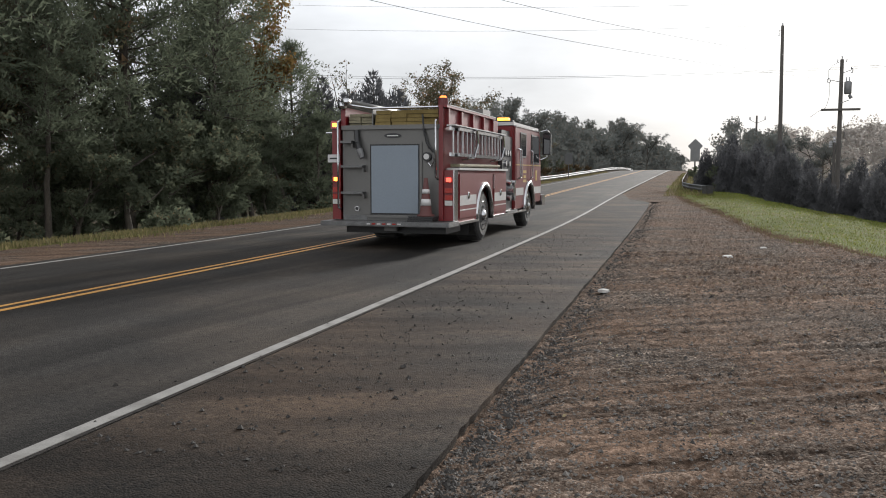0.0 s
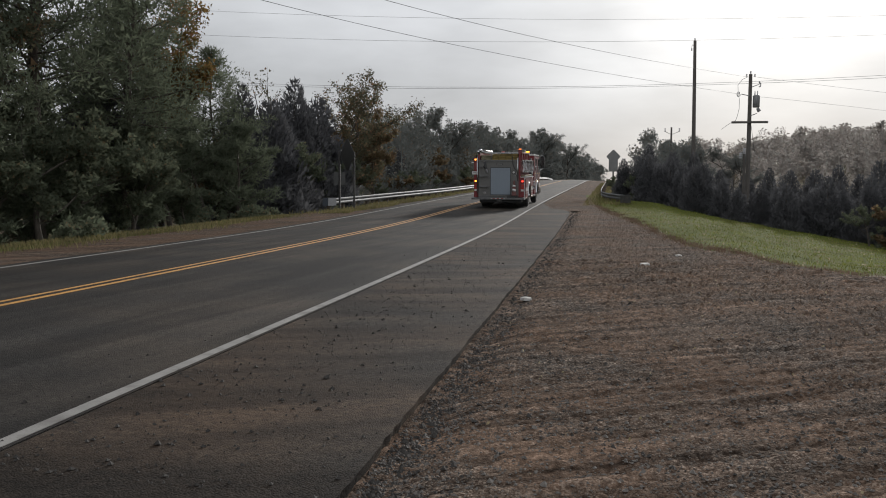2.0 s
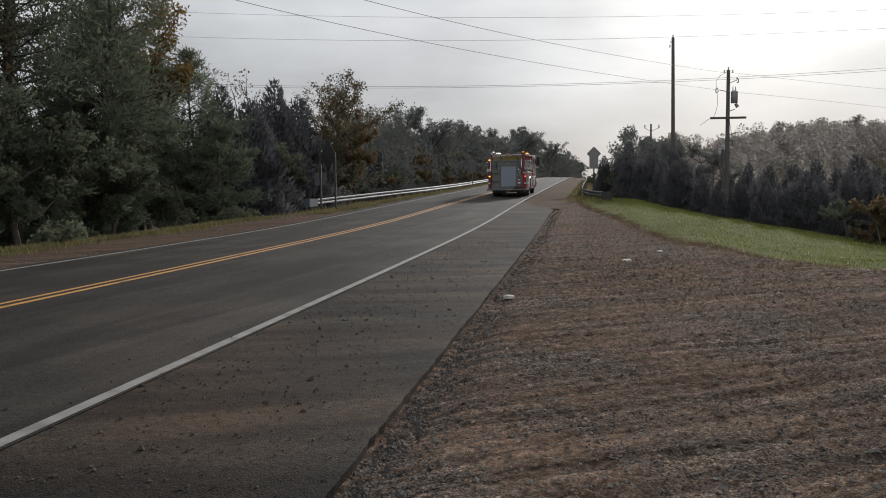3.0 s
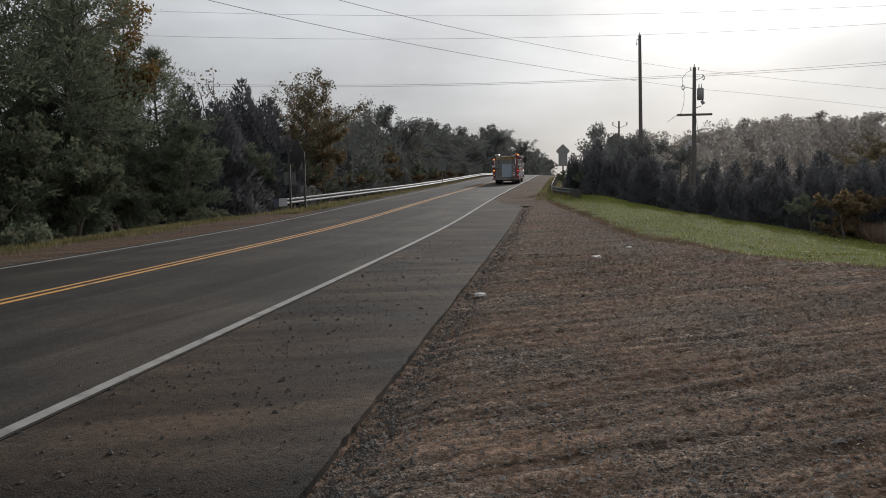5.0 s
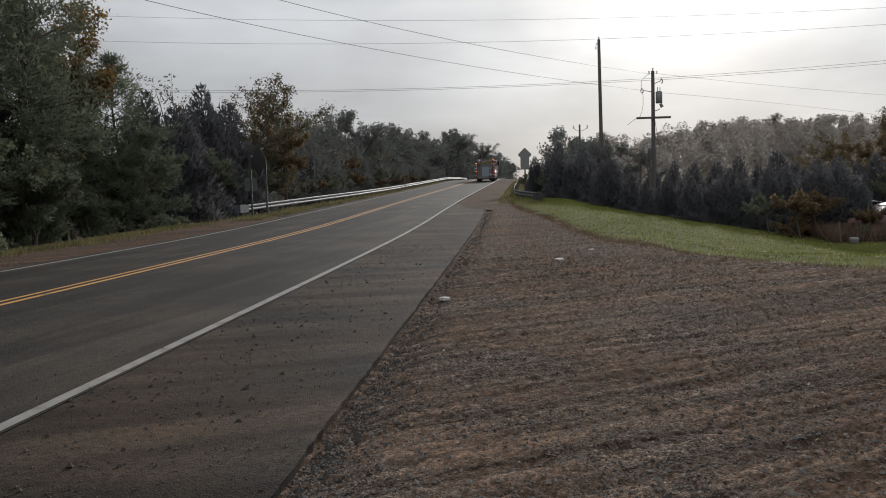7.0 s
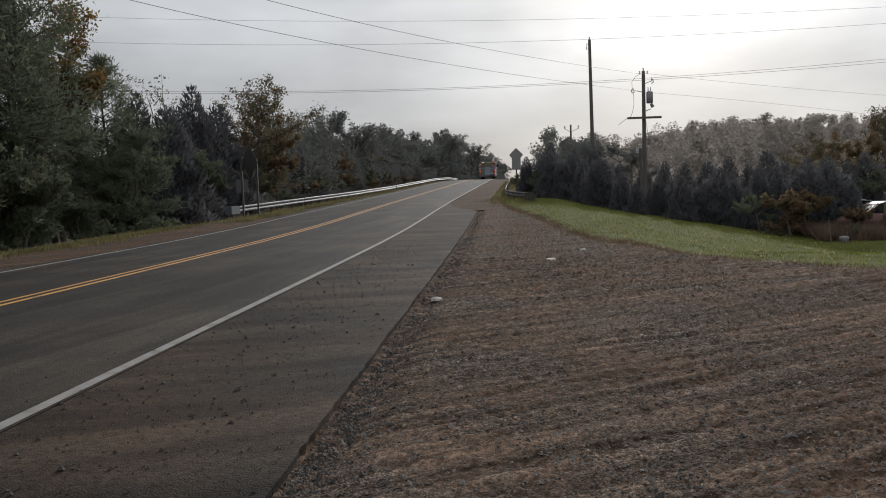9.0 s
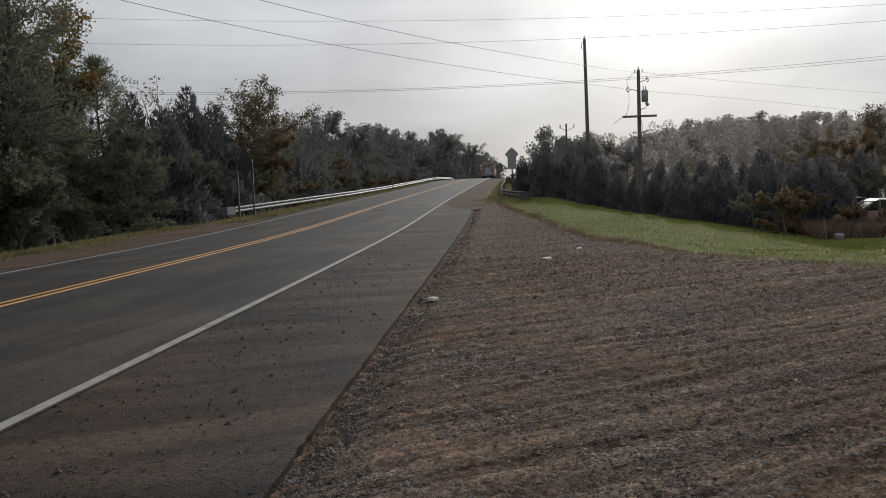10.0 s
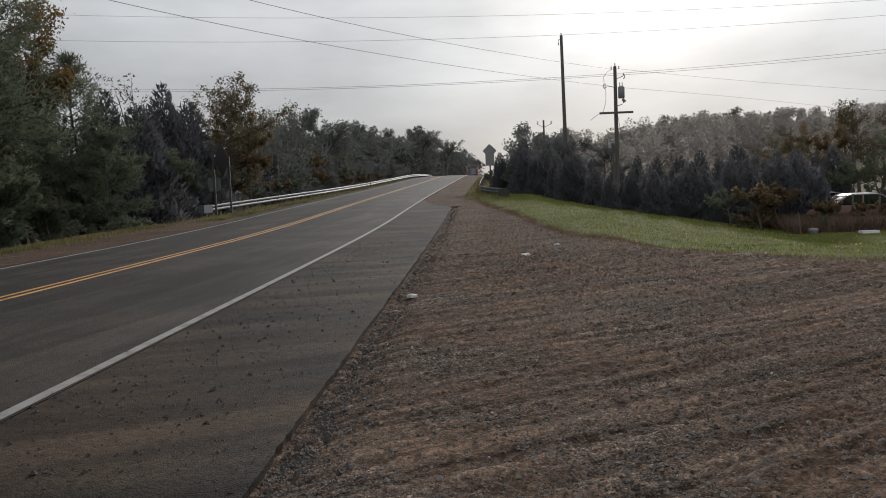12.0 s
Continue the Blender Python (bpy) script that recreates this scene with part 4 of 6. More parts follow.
def build_engine():
    e = tagged(empty("fire_engine"), "red fire engine with silver rear panel and side ladders", "fire engine")
    # frame and underbody
    bm = slab(-0.45, -0.33, -2.3, 6.9, 0.62, 0.86)
    box(bm, 0.33, 0.45, -2.3, 6.9, 0.62, 0.86)
    for y in (-1.6, 1.2, 3.0, 4.4, 6.5):
        box(bm, -0.33, 0.33, y - 0.08, y + 0.08, 0.64, 0.82)
    part("chassis", bm, BLACK, e)
    for y in (0, 5.1):
        bm = rod(bmesh.new(), (-0.9, y, 0.53), (0.9, y, 0.53), 0.09, None, 10)
        lathe_bm = rod(bm, (0, y - 0.28, 0.53), (0, y + 0.28, 0.53), 0.20, 0.16, 12)
        part("axle", lathe_bm, BLACK, e)
    for x in (-0.75, 0.75):
        part("mud_flap", slab(x - 0.32, x + 0.32, -0.78, -0.765, 0.16, 0.62), RUBBER, e)
    part("exhaust_pipe", pipe([(0.30, 0.6, 0.5), (0.30, -1.6, 0.48), (0.42, -2.2, 0.45)], 0.055, 10), DULL_STEEL, e)
    part("tow_eye", slab(-0.10, 0.14, -2.50, -2.36, 0.33, 0.42), SILVER, e, bevel=0.02)
    part("rear_skirt", slab(-0.95, 1.05, -2.30, -1.3, 0.28, 0.425), BLACK, e, "black underbody behind the axle", bevel=0.03)
    part("water_tank", slab(-0.98, 0.98, -2.2, 2.0, 0.95, 2.25), DARK_RED, e)
    # low compartments on the ladder side, tall ones on the other
    part("side_compartment", prism(bmesh.new(), arch_outline(-2.1, 2.08, 0.46, 1.47, [0], 0.66), 0.99, 1.22), RED, e, bevel=0.012)
    part("side_compartment", prism(bmesh.new(), arch_outline(-2.1, 2.08, 0.46, 2.42, [0], 0.66), -1.22, -0.99), RED, e, bevel=0.012)
    for s in (-1, 1):
        x0, x1 = (1.222, 1.230) if s > 0 else (-1.230, -1.222)
        for y0, y1 in ((-2.02, -0.78), (0.82, 2.0)):
            part("compartment_door", slab(x0, x1 + (0.012 if s > 0 else 0), y0, y1, 0.56, 1.40), RED, e, bevel=0.006)
            part("door_handle", rod(bmesh.new(), (s * 1.25, (y0 + y1) / 2, 0.98), (s * 1.262, (y0 + y1) / 2, 0.98), 0.075, 0.06, 14), CHROME, e)
            part("stripe", slab(s * 1.2425 - 0.002, s * 1.2425 + 0.002, y0 + 0.005, y1 - 0.005, 0.80, 0.99), STRIPE, e, "broad white reflective stripe")
            part("stripe", slab(s * 1.2425 - 0.002, s * 1.2425 + 0.002, y0 + 0.005, y1 - 0.005, 0.70, 0.725), STRIPE, e, "thin white line")
        part("wheel_arch_trim", arch_band(s * 1.20 - 0.045, s * 1.20 + 0.055, 0, 0.62, 0.70), CHROME, e, "polished metal wheel arch trim", True)
        part("wheel_arch_trim", arch_band(s * 1.18 - 0.045, s * 1.18 + 0.055, 5.1, 0.61, 0.69), CHROME, e, "polished metal wheel arch trim", True)
        part("rub_rail", slab(s * 1.21 - 0.03, s * 1.21 + 0.045, -2.1, -0.70, 0.44, 0.49), CHROME, e, bevel=0.008)
        part("rub_rail", slab(s * 1.21 - 0.03, s * 1.21 + 0.045, 0.70, 4.40, 0.44, 0.49), CHROME, e, bevel=0.008)
        for y in (-0.86, 0.88):
            part("inspection_plate", slab(s * 1.232 - 0.004, s * 1.232 + 0.006, y - 0.08, y + 0.08, 1.08, 1.40), STRIPE, e, "small pale plate")
    part("compartment_ledge", slab(0.99, 1.26, -2.12, 2.1, 1.472, 1.515), STRIPE, e, "pale metal ledge", bevel=0.008)
    bm = bmesh.new()
    for k in range(4):
        rod(bm, (1.03 + 0.05 * k, -1.9, 1.56), (1.03 + 0.05 * k, 0.9 + 0.2 * k, 1.56 + 0.015 * (k % 2)), 0.032, None, 8)
    part("suction_hose", bm, HOSE_DULL, e)
    # upper body and hose bed
    part("hose_bed_wall", slab(0.93, 1.02, -2.36, 2.08, 1.50, 2.62), RED, e, bevel=0.012)
    part("hose_bed_wall", slab(-1.02, -0.93, -2.36, 2.08, 2.25, 2.66), RED, e, bevel=0.012)
    part("hose_bed_floor", slab(-0.93, 0.93, -2.3, 2.0, 2.26, 2.30), SILVER, e)
    part("hose_bed_front", slab(-0.93, 0.93, 1.95, 2.05, 2.26, 2.66), RED, e)
    part("bed_divider", slab(-0.40, -0.375, -2.34, 1.9, 2.30, 2.64), SILVER, e)
    g = np.random.default_rng(3)
    for k in range(4):
        z = 2.305 + k * 0.073
        for j in range(4):
            x = -0.34 + j * 0.315
            part("hose_fold", slab(x + g.uniform(-.01, .01), x + 0.30, -2.33 + g.uniform(0, .07), 1.7, z, z + 0.066), HOSE_YELLOW, e, "yellow folded hose", bevel=0.024)
    for k in range(4):
        z = 2.305 + k * 0.06
        for j in range(2):
            x = -0.90 + j * 0.245
            part("hose_fold", slab(x, x + 0.235, -2.28 + g.uniform(0, .08), 1.6, z, z + 0.052), HOSE_DULL, e, "dull green folded hose", bevel=0.02)
    # panels above the ladder
    for y in (-2.2, -1.3, -0.4, 0.5, 1.4):
        part("body_rib", slab(1.02, 1.075, y, y + 0.09, 2.28, 2.62), RED, e, bevel=0.006)
    part("top_rail", slab(0.92, 1.09, -2.38, 1.55, 2.622, 2.665), RED, e, bevel=0.01)
    part("top_rail_trim", slab(1.03, 1.095, -2.2, 1.55, 2.668, 2.682), STRIPE, e)
    # ladder
    lad = empty("ladder")
    lad.parent = e
    for z in (1.76, 2.24):
        part("ladder_rail", slab(1.13, 1.165, -2.35, 2.2, z - 0.035, z + 0.035), CHROME, lad, bevel=0.006)
        part("ladder_rail", slab(1.20, 1.235, -2.0, 1.5, z - 0.03, z + 0.03), CHROME, lad, bevel=0.006)
    for k in range(15):
        y = -2.15 + k * 0.30
        part("rung", rod(bmesh.new(), (1.147, y, 1.76), (1.147, y, 2.24), 0.016, None, 6), CHROME, lad)
        if 0 < k < 12:
            part("rung", rod(bmesh.new(), (1.217, y + 0.12, 1.76), (1.217, y + 0.12, 2.24), 0.016, None, 6), CHROME, lad)
    for y in (-0.9, 1.5):
        part("ladder_bracket", pipe([(1.02, y, 2.30), (1.28, y, 2.27), (1.28, y + 0.1, 2.0), (1.27, y - 0.18, 1.72), (1.02, y - 0.18, 1.68)], 0.022, 6), CHROME, e)
    part("ladder_cover", slab(1.08, 1.26, -2.36, 1.9, 2.285, 2.305), STRIPE, e, "pale metal shelf over the ladder")
    # tail
    part("tail_step", slab(-1.27, 1.25, -2.78, -2.1, 0.43, 0.52), STEP_PLATE, e, bevel=0.012)
    part("tail_step_edge", slab(-1.27, 1.25, -2.80, -2.782, 0.445, 0.51), STEP_PLATE, e, "pale worn step edge")
    for k, x in enumerate(np.linspace(-0.3, 0.3, 7)):
        part("reflector", slab(x - 0.035, x + 0.035, -2.806, -2.801, 0.465, 0.49), LENS_RED if k % 2 else STRIPE, e)
    part("rear_panel", slab(-1.0, 0.94, -2.34, -2.24, 0.52, 2.29), SILVER, e, "brushed silver rear panel", bevel=0.008)
    part("panel_top_bar", slab(-1.0, 0.96, -2.40, -2.30, 2.235, 2.315), SILVER, e, bevel=0.02)
    frame_bm = bmesh.new()
    for b in ((-0.475, -0.43, 0.63, 2.0), (0.555, 0.60, 0.63, 2.0), (-0.43, 0.555, 1.955, 2.0)):
        box(frame_bm, b[0], b[1], -2.365, -2.338, b[2], b[3])
    part("door_frame", frame_bm, SILVER, e, bevel=0.006)
    part("door_gasket", slab(-0.43, 0.555, -2.352, -2.341, 0.63, 1.955), BLACK, e)
    part("rear_door", slab(-0.405, 0.53, -2.372, -2.353, 0.66, 1.93), DOOR_WHITE, e, "plain pale blue-white door", bevel=0.012)
    part("door_sill", slab(-0.5, 0.62, -2.40, -2.34, 0.575, 0.625), SILVER, e, bevel=0.01)
    part("kick_plate", slab(-0.99, -0.5, -2.352, -2.341, 0.53, 0.62), STEP_PLATE, e)
    part("name_oval", rounded_plate(bmesh.new(), 0.02, 2.115, 0.34, 0.095, -2.352, -2.338, 24), BLACK, e, "black oval badge")
    part("badge_bar", slab(-0.09, 0.13, -2.357, -2.3525, 2.105, 2.125), STRIPE, e)
    for z, w in ((1.02, 0.44), (1.52, 0.44), (1.98, 0.22)):
        st = part("folding_step", slab(-0.97, -0.97 + w, -2.52, -2.34, z, z + 0.045), STEP_PLATE, e, bevel=0.01)
        part("step_bracket", slab(-0.97 + w - 0.03, -0.97 + w, -2.46, -2.342, z - 0.08, z), SILVER, st)
    for x, z0, z1 in ((-1.045, 0.72, 2.42), (0.90, 1.30, 2.42)):
        part("grab_rail", pipe([(x, -2.34, z0), (x, -2.47, z0 + 0.05), (x, -2.47, z1 - 0.05), (x, -2.34, z1)], 0.02, 8), CHROME, e, "chrome grab rail", True)
    part("socket", rounded_plate(bmesh.new(), -0.70, 0.74, 0.10, 0.10, -2.38, -2.338), CHROME, e)
    part("socket_cap", rounded_plate(bmesh.new(), -0.70, 0.74, 0.06, 0.06, -2.392, -2.381), BLACK, e)
    # nozzle, gauge and straps on the panel
    part("nozzle", pipe([(-0.70, -2.38, 2.22), (-0.66, -2.44, 1.98), (-0.60, -2.44, 1.80)], 0.05, 10), BLACK, e)
    part("nozzle_tip", rod(bmesh.new(), (-0.62, -2.45, 1.86), (-0.55, -2.47, 1.70), 0.07, 0.045, 10), DULL_STEEL, e)
    part("strap", pipe([(0.62, -2.38, 2.30), (0.72, -2.40, 1.95), (0.83, -2.38, 1.80)], 0.02, 6), BLACK, e)
    part("strap", pipe([(0.62, -2.38, 2.50), (0.66, -2.40, 2.15), (0.76, -2.39, 1.86)], 0.02, 6), BLACK, e)
    part("gauge", rounded_plate(bmesh.new(), 0.70, 1.72, 0.17, 0.17, -2.40, -2.338), BLACK, e)
    part("gauge_face", rounded_plate(bmesh.new(), 0.70, 1.72, 0.11, 0.11, -2.407, -2.401), STRIPE, e)
    part("hook", pipe([(0.80, -2.36, 1.70), (0.84, -2.42, 1.62), (0.80, -2.42, 1.54), (0.74, -2.40, 1.60)], 0.014, 6), CHROME, e)
    # traffic cone on the step
    cone = part("traffic_cone", lathe(bmesh.new(), [(0.17, 0.0), (0.16, 0.03), (0.115, 0.05), (0.035, 0.70), (0.02, 0.71)], 16, "Z"), CONE_ORANGE, e, "faded orange cone with pale bands", True)
    cone.matrix_basis = pose(0.74, -2.56, 0.62)
    for z0, z1, r0, r1 in ((0.20, 0.32, 0.100, 0.086), (0.42, 0.50, 0.076, 0.067)):
        part("cone_band", lathe(bmesh.new(), [(r0, z0), (r1, z1)], 16, "Z"), STRIPE, cone, "", True)
    bm = bmesh.new()
    for k in range(3):
        b2 = slab(0.42, 0.92, -2.74, -2.42, 0.522 + k * 0.035, 0.552 + k * 0.035)
        b2.transform(Matrix.Translation((0.01 * k, 0.01 * k, 0)))
        me = bpy.data.meshes.new("mat")
        b2.to_mesh(me)
        b2.free()
        bm.from_mesh(me)
        bpy.data.meshes.remove(me)
    part("wheel_chock", bm, BLACK, e, "stack of black rubber pads", bevel=0.008)
    # corner pillars with lamps
    part("corner_pillar", slab(-1.22, -1.05, -2.34, -2.1, 0.53, 2.42), RED, e, bevel=0.012)
    part("corner_pillar", slab(0.94, 1.02, -2.40, -2.30, 0.53, 2.66), RED, e, bevel=0.012)
    part("corner_pillar", slab(1.02, 1.22, -2.34, -2.1, 0.53, 1.47), RED, e, bevel=0.012)
    part("corner_trim", slab(1.205, 1.226, -2.352, -2.09, 0.52, 1.47), CHROME, e)
    for x, z in ((-1.135, 1.30), (1.12, 1.29)):
        lamp = part("tail_lamp", slab(x - 0.085, x + 0.085, -2.366, -2.342, z - 0.05, z + 0.05), LENS_RED, e, "rear warning lamp", bevel=0.01)
        part("lamp_glow", slab(x - 0.045, x + 0.045, -2.374, -2.367, z - 0.036, z + 0.036), LIGHT_RED if x > 0 else LIGHT_AMBER, lamp, "lit lamp", bevel=0.003)
        for dz, mat in ((-0.20, LENS_RED), (-0.33, LENS_RED), (-0.43, LENS_CLEAR)):
            part("tail_lens", slab(x - 0.075, x + 0.075, -2.364, -2.342, z + dz - 0.045, z + dz + 0.045), mat, e, bevel=0.01)
    up = part("upper_lamp", slab(-1.22, -1.06, -2.40, -2.342, 2.26, 2.40), LENS_RED, e, "upper rear warning lamp", bevel=0.015)
    part("lamp_glow", slab(-1.18, -1.10, -2.407, -2.401, 2.295, 2.365), LIGHT_AMBER, up, "lit lamp")
    part("plate_holder", slab(-1.30, -1.06, -2.372, -2.345, 1.62, 1.77), STRIPE, e, "number plate", bevel=0.006)
    part("plate_bar", slab(-1.26, -1.10, -2.376, -2.3725, 1.68, 1.71), BLACK, e)
    part("side_hook", pipe([(-1.22, -2.3, 2.18), (-1.36, -2.3, 2.18)], 0.022, 6), CHROME, e)
    # suction pipes along the top, and the pump's deck fittings
    for x, z in ((-0.90, 2.76), (-0.98, 2.69)):
        part("suction_pipe", rod(bmesh.new(), (x, -2.42, z), (x + 0.05, 1.2, z), 0.058, None, 12), SILVER, e, "", True)
        part("pipe_coupling", rod(bmesh.new(), (x, -2.46, z), (x, -2.30, z), 0.075, None, 12), CHROME, e, "", True)
    part("bed_cross_pipe", pipe([(-0.85, -2.34, 2.70), (-0.40, -2.34, 2.63), (0.95, -2.34, 2.63)], 0.022, 8), CHROME, e)
    part("corner_light", rod(bmesh.new(), (0.98, -2.25, 2.66), (0.98, -2.25, 2.80), 0.10, 0.09, 14), DARK_RED, e, "rotating beacon in dark red")
    part("beacon_glow", rod(bmesh.new(), (0.98, -2.25, 2.802), (0.98, -2.25, 2.84), 0.07, 0.05, 12), LIGHT_ORANGE, e, "lit orange beacon")
    part("tool_box", slab(0.25, 0.85, 1.3, 2.0, 2.64, 2.86), SILVER, e, bevel=0.02)
    # pump panel
    part("pump_panel", slab(-1.12, 1.12, 2.12, 3.22, 0.52, 2.30), PANEL_GREY, e, bevel=0.012)
    part("pump_step", slab(0.98, 1.26, 2.10, 3.28, 0.46, 0.52), STEP_PLATE, e, bevel=0.01)
    part("crosslay_hose", slab(-1.08, 1.08, 2.2, 3.1, 2.305, 2.44), BLACK, e, bevel=0.03)
    for k, (y, z) in enumerate(((2.4, 1.9), (2.65, 1.9), (2.9, 1.9), (2.45, 1.65), (2.85, 1.65))):
        part("dial", rod(bmesh.new(), (1.12, y, z), (1.15, y, z), 0.085, None, 14), CHROME, e)
        part("dial_face", rod(bmesh.new(), (1.151, y, z), (1.154, y, z), 0.065, None, 14), STRIPE, e)
    for y, z in ((2.45, 0.85), (2.9, 0.85), (2.45, 1.2), (2.9, 1.2)):
        part("valve_outlet", rod(bmesh.new(), (1.12, y, z), (1.27, y, z - 0.03), 0.07, 0.075, 12), CHROME, e)
    part("intake", rod(bmesh.new(), (1.12, 2.68, 1.0), (1.30, 2.68, 1.0), 0.13, None, 16), CHROME, e)
    # cab
    part("cab_body", prism(bmesh.new(), [(6.95, 0.95), (6.90, 1.55), (6.72, 2.45), (6.60, 2.60), (3.30, 2.60), (3.30, 0.52), (4.40, 0.52)]
                           + [(5.1 + 0.66 * math.cos(math.pi - math.pi * k / 12), 0.55 + 0.66 * math.sin(math.pi * k / 12)) for k in range(13)]
                           + [(5.80, 0.62), (6.90, 0.62)], -1.18, 1.18), RED, e, bevel=0.03)
    part("cab_roof", slab(-1.15, 1.15, 3.26, 6.62, 2.602, 2.68), STRIPE, e, "dusty white cab roof", bevel=0.03)
    part("roof_gutter", slab(1.15, 1.20, 3.28, 6.62, 2.575, 2.61), CHROME, e)
    for s in (-1, 1):
        xs = sorted((s * 1.183, s * 1.192))
        for y0, y1, z0, z1 in ((3.95, 4.62, 1.86, 2.42), (5.45, 6.50, 1.72, 2.42)):
            win = part("side_window", slab(xs[0], xs[1], y0, y1, z0, z1), DARK_GLASS, e, "dark tinted side window")
            fb = bmesh.new()
            for b in ((y0 - 0.04, y0, z0 - 0.04, z1 + 0.04), (y1, y1 + 0.04, z0 - 0.04, z1 + 0.04), (y0, y1, z0 - 0.04, z0), (y0, y1, z1, z1 + 0.04)):
                box(fb, xs[0] - 0.002, xs[1] + 0.006, *b)
            part("window_frame", fb, BLACK, win)
        for y0, y1 in ((3.40, 4.36), (5.82, 6.88)):
            part("stripe", slab(s * 1.1845 - 0.002, s * 1.1845 + 0.003, y0, y1, 0.86, 1.05), STRIPE, e, "broad white reflective stripe")
        part("stripe", slab(s * 1.1845 - 0.002, s * 1.1845 + 0.003, 3.36, 6.85, 1.62, 1.645), GOLD, e, "thin gold line")
        for y in (3.62, 3.80, 5.30):
            part("grab_rail", pipe([(s * 1.185, y, 1.28), (s * 1.25, y, 1.32), (s * 1.25, y, 2.0), (s * 1.185, y, 2.04)], 0.017, 6), CHROME, e)
        for z, w in ((1.46, 0.42), (1.33, 0.34), (1.22, 0.42)):
            part("lettering_bar", slab(s * 1.1845 - 0.002, s * 1.1845 + 0.003, 4.52 - w / 2, 4.52 + w / 2, z - 0.035, z + 0.035), GOLD, e, "bar of gold lettering")
        part("door_crest", slab(s * 1.1845 - 0.002, s * 1.1845 + 0.003, 6.05, 6.30, 1.22, 1.50), GOLD, e, "gold door emblem")
        part("door_seam", slab(s * 1.1825 - 0.002, s * 1.1825 + 0.003, 5.36, 5.372, 1.25, 2.55), BLACK, e)
        mir = part("mirror", slab(s * 1.34 - 0.12, s * 1.34 + 0.12, 6.92, 7.04, 1.95, 2.55), BLACK, e, "tall black door mirror", bevel=0.03)
        # near-black pane: the reflection of the dark road is put into its colour
        part("mirror_glass", slab(s * 1.34 - 0.10, s * 1.34 + 0.10, 6.912, 6.919, 1.98, 2.52), DARK_GLASS, mir)
        part("mirror_arm", pipe([(s * 1.18, 6.8, 2.60), (s * 1.34, 6.98, 2.66), (s * 1.34, 6.98, 1.88), (s * 1.18, 6.85, 1.80)], 0.018, 6), CHROME, mir)
        part("mirror_cap", rod(bmesh.new(), (s * 1.34, 6.98, 2.55), (s * 1.34, 6.98, 2.64), 0.10, 0.05, 14), BLACK, mir, "", True)
        part("headlight", slab(s * 0.85 - 0.22, s * 0.85 + 0.22, 6.93, 7.0, 0.98, 1.18), LENS_CLEAR, e, bevel=0.02)
    part("windscreen", prism(bmesh.new(), [(6.905, 1.62), (6.915, 1.62), (6.76, 2.40), (6.75, 2.40)], -1.06, 1.06), DARK_GLASS, e)
    part("grille", slab(-0.5, 0.5, 6.94, 6.99, 0.70, 1.35), CHROME, e, bevel=0.01)
    part("front_bumper", slab(-1.22, 1.22, 6.96, 7.45, 0.50, 0.80), CHROME, e, bevel=0.04)
    part("cab_rear_wall", slab(-1.12, 1.12, 3.24, 3.30, 1.5, 2.55), RED, e)
    for x in (-0.62, 0.62):
        bar = part("light_bar", slab(x - 0.30, x + 0.30, 4.2, 4.42, 2.70, 2.78), BLACK, e, "warning light bar", bevel=0.01)
        part("bar_glow", slab(x - 0.10, x + 0.18, 4.19, 4.43, 2.785, 2.85), LIGHT_AMBER if x > 0 else LENS_RED, bar, "lamp of the light bar", bevel=0.01)
    part("horn", rod(bmesh.new(), (0.2, 4.8, 2.74), (0.2, 5.4, 2.74), 0.03, 0.08, 12), CHROME, e)
    part("air_intake", rod(bmesh.new(), (-0.4, 3.9, 2.68), (-0.4, 3.9, 2.84), 0.12, 0.10, 14), BLACK, e)
    wheels = [wheel(e, s * 0.92, 0, 0.54, True) for s in (-1, 1)] + [wheel(e, s * 1.00, 5.1, 0.30, False) for s in (-1, 1)]
    return e, wheels


engine, engine_wheels = build_engine()


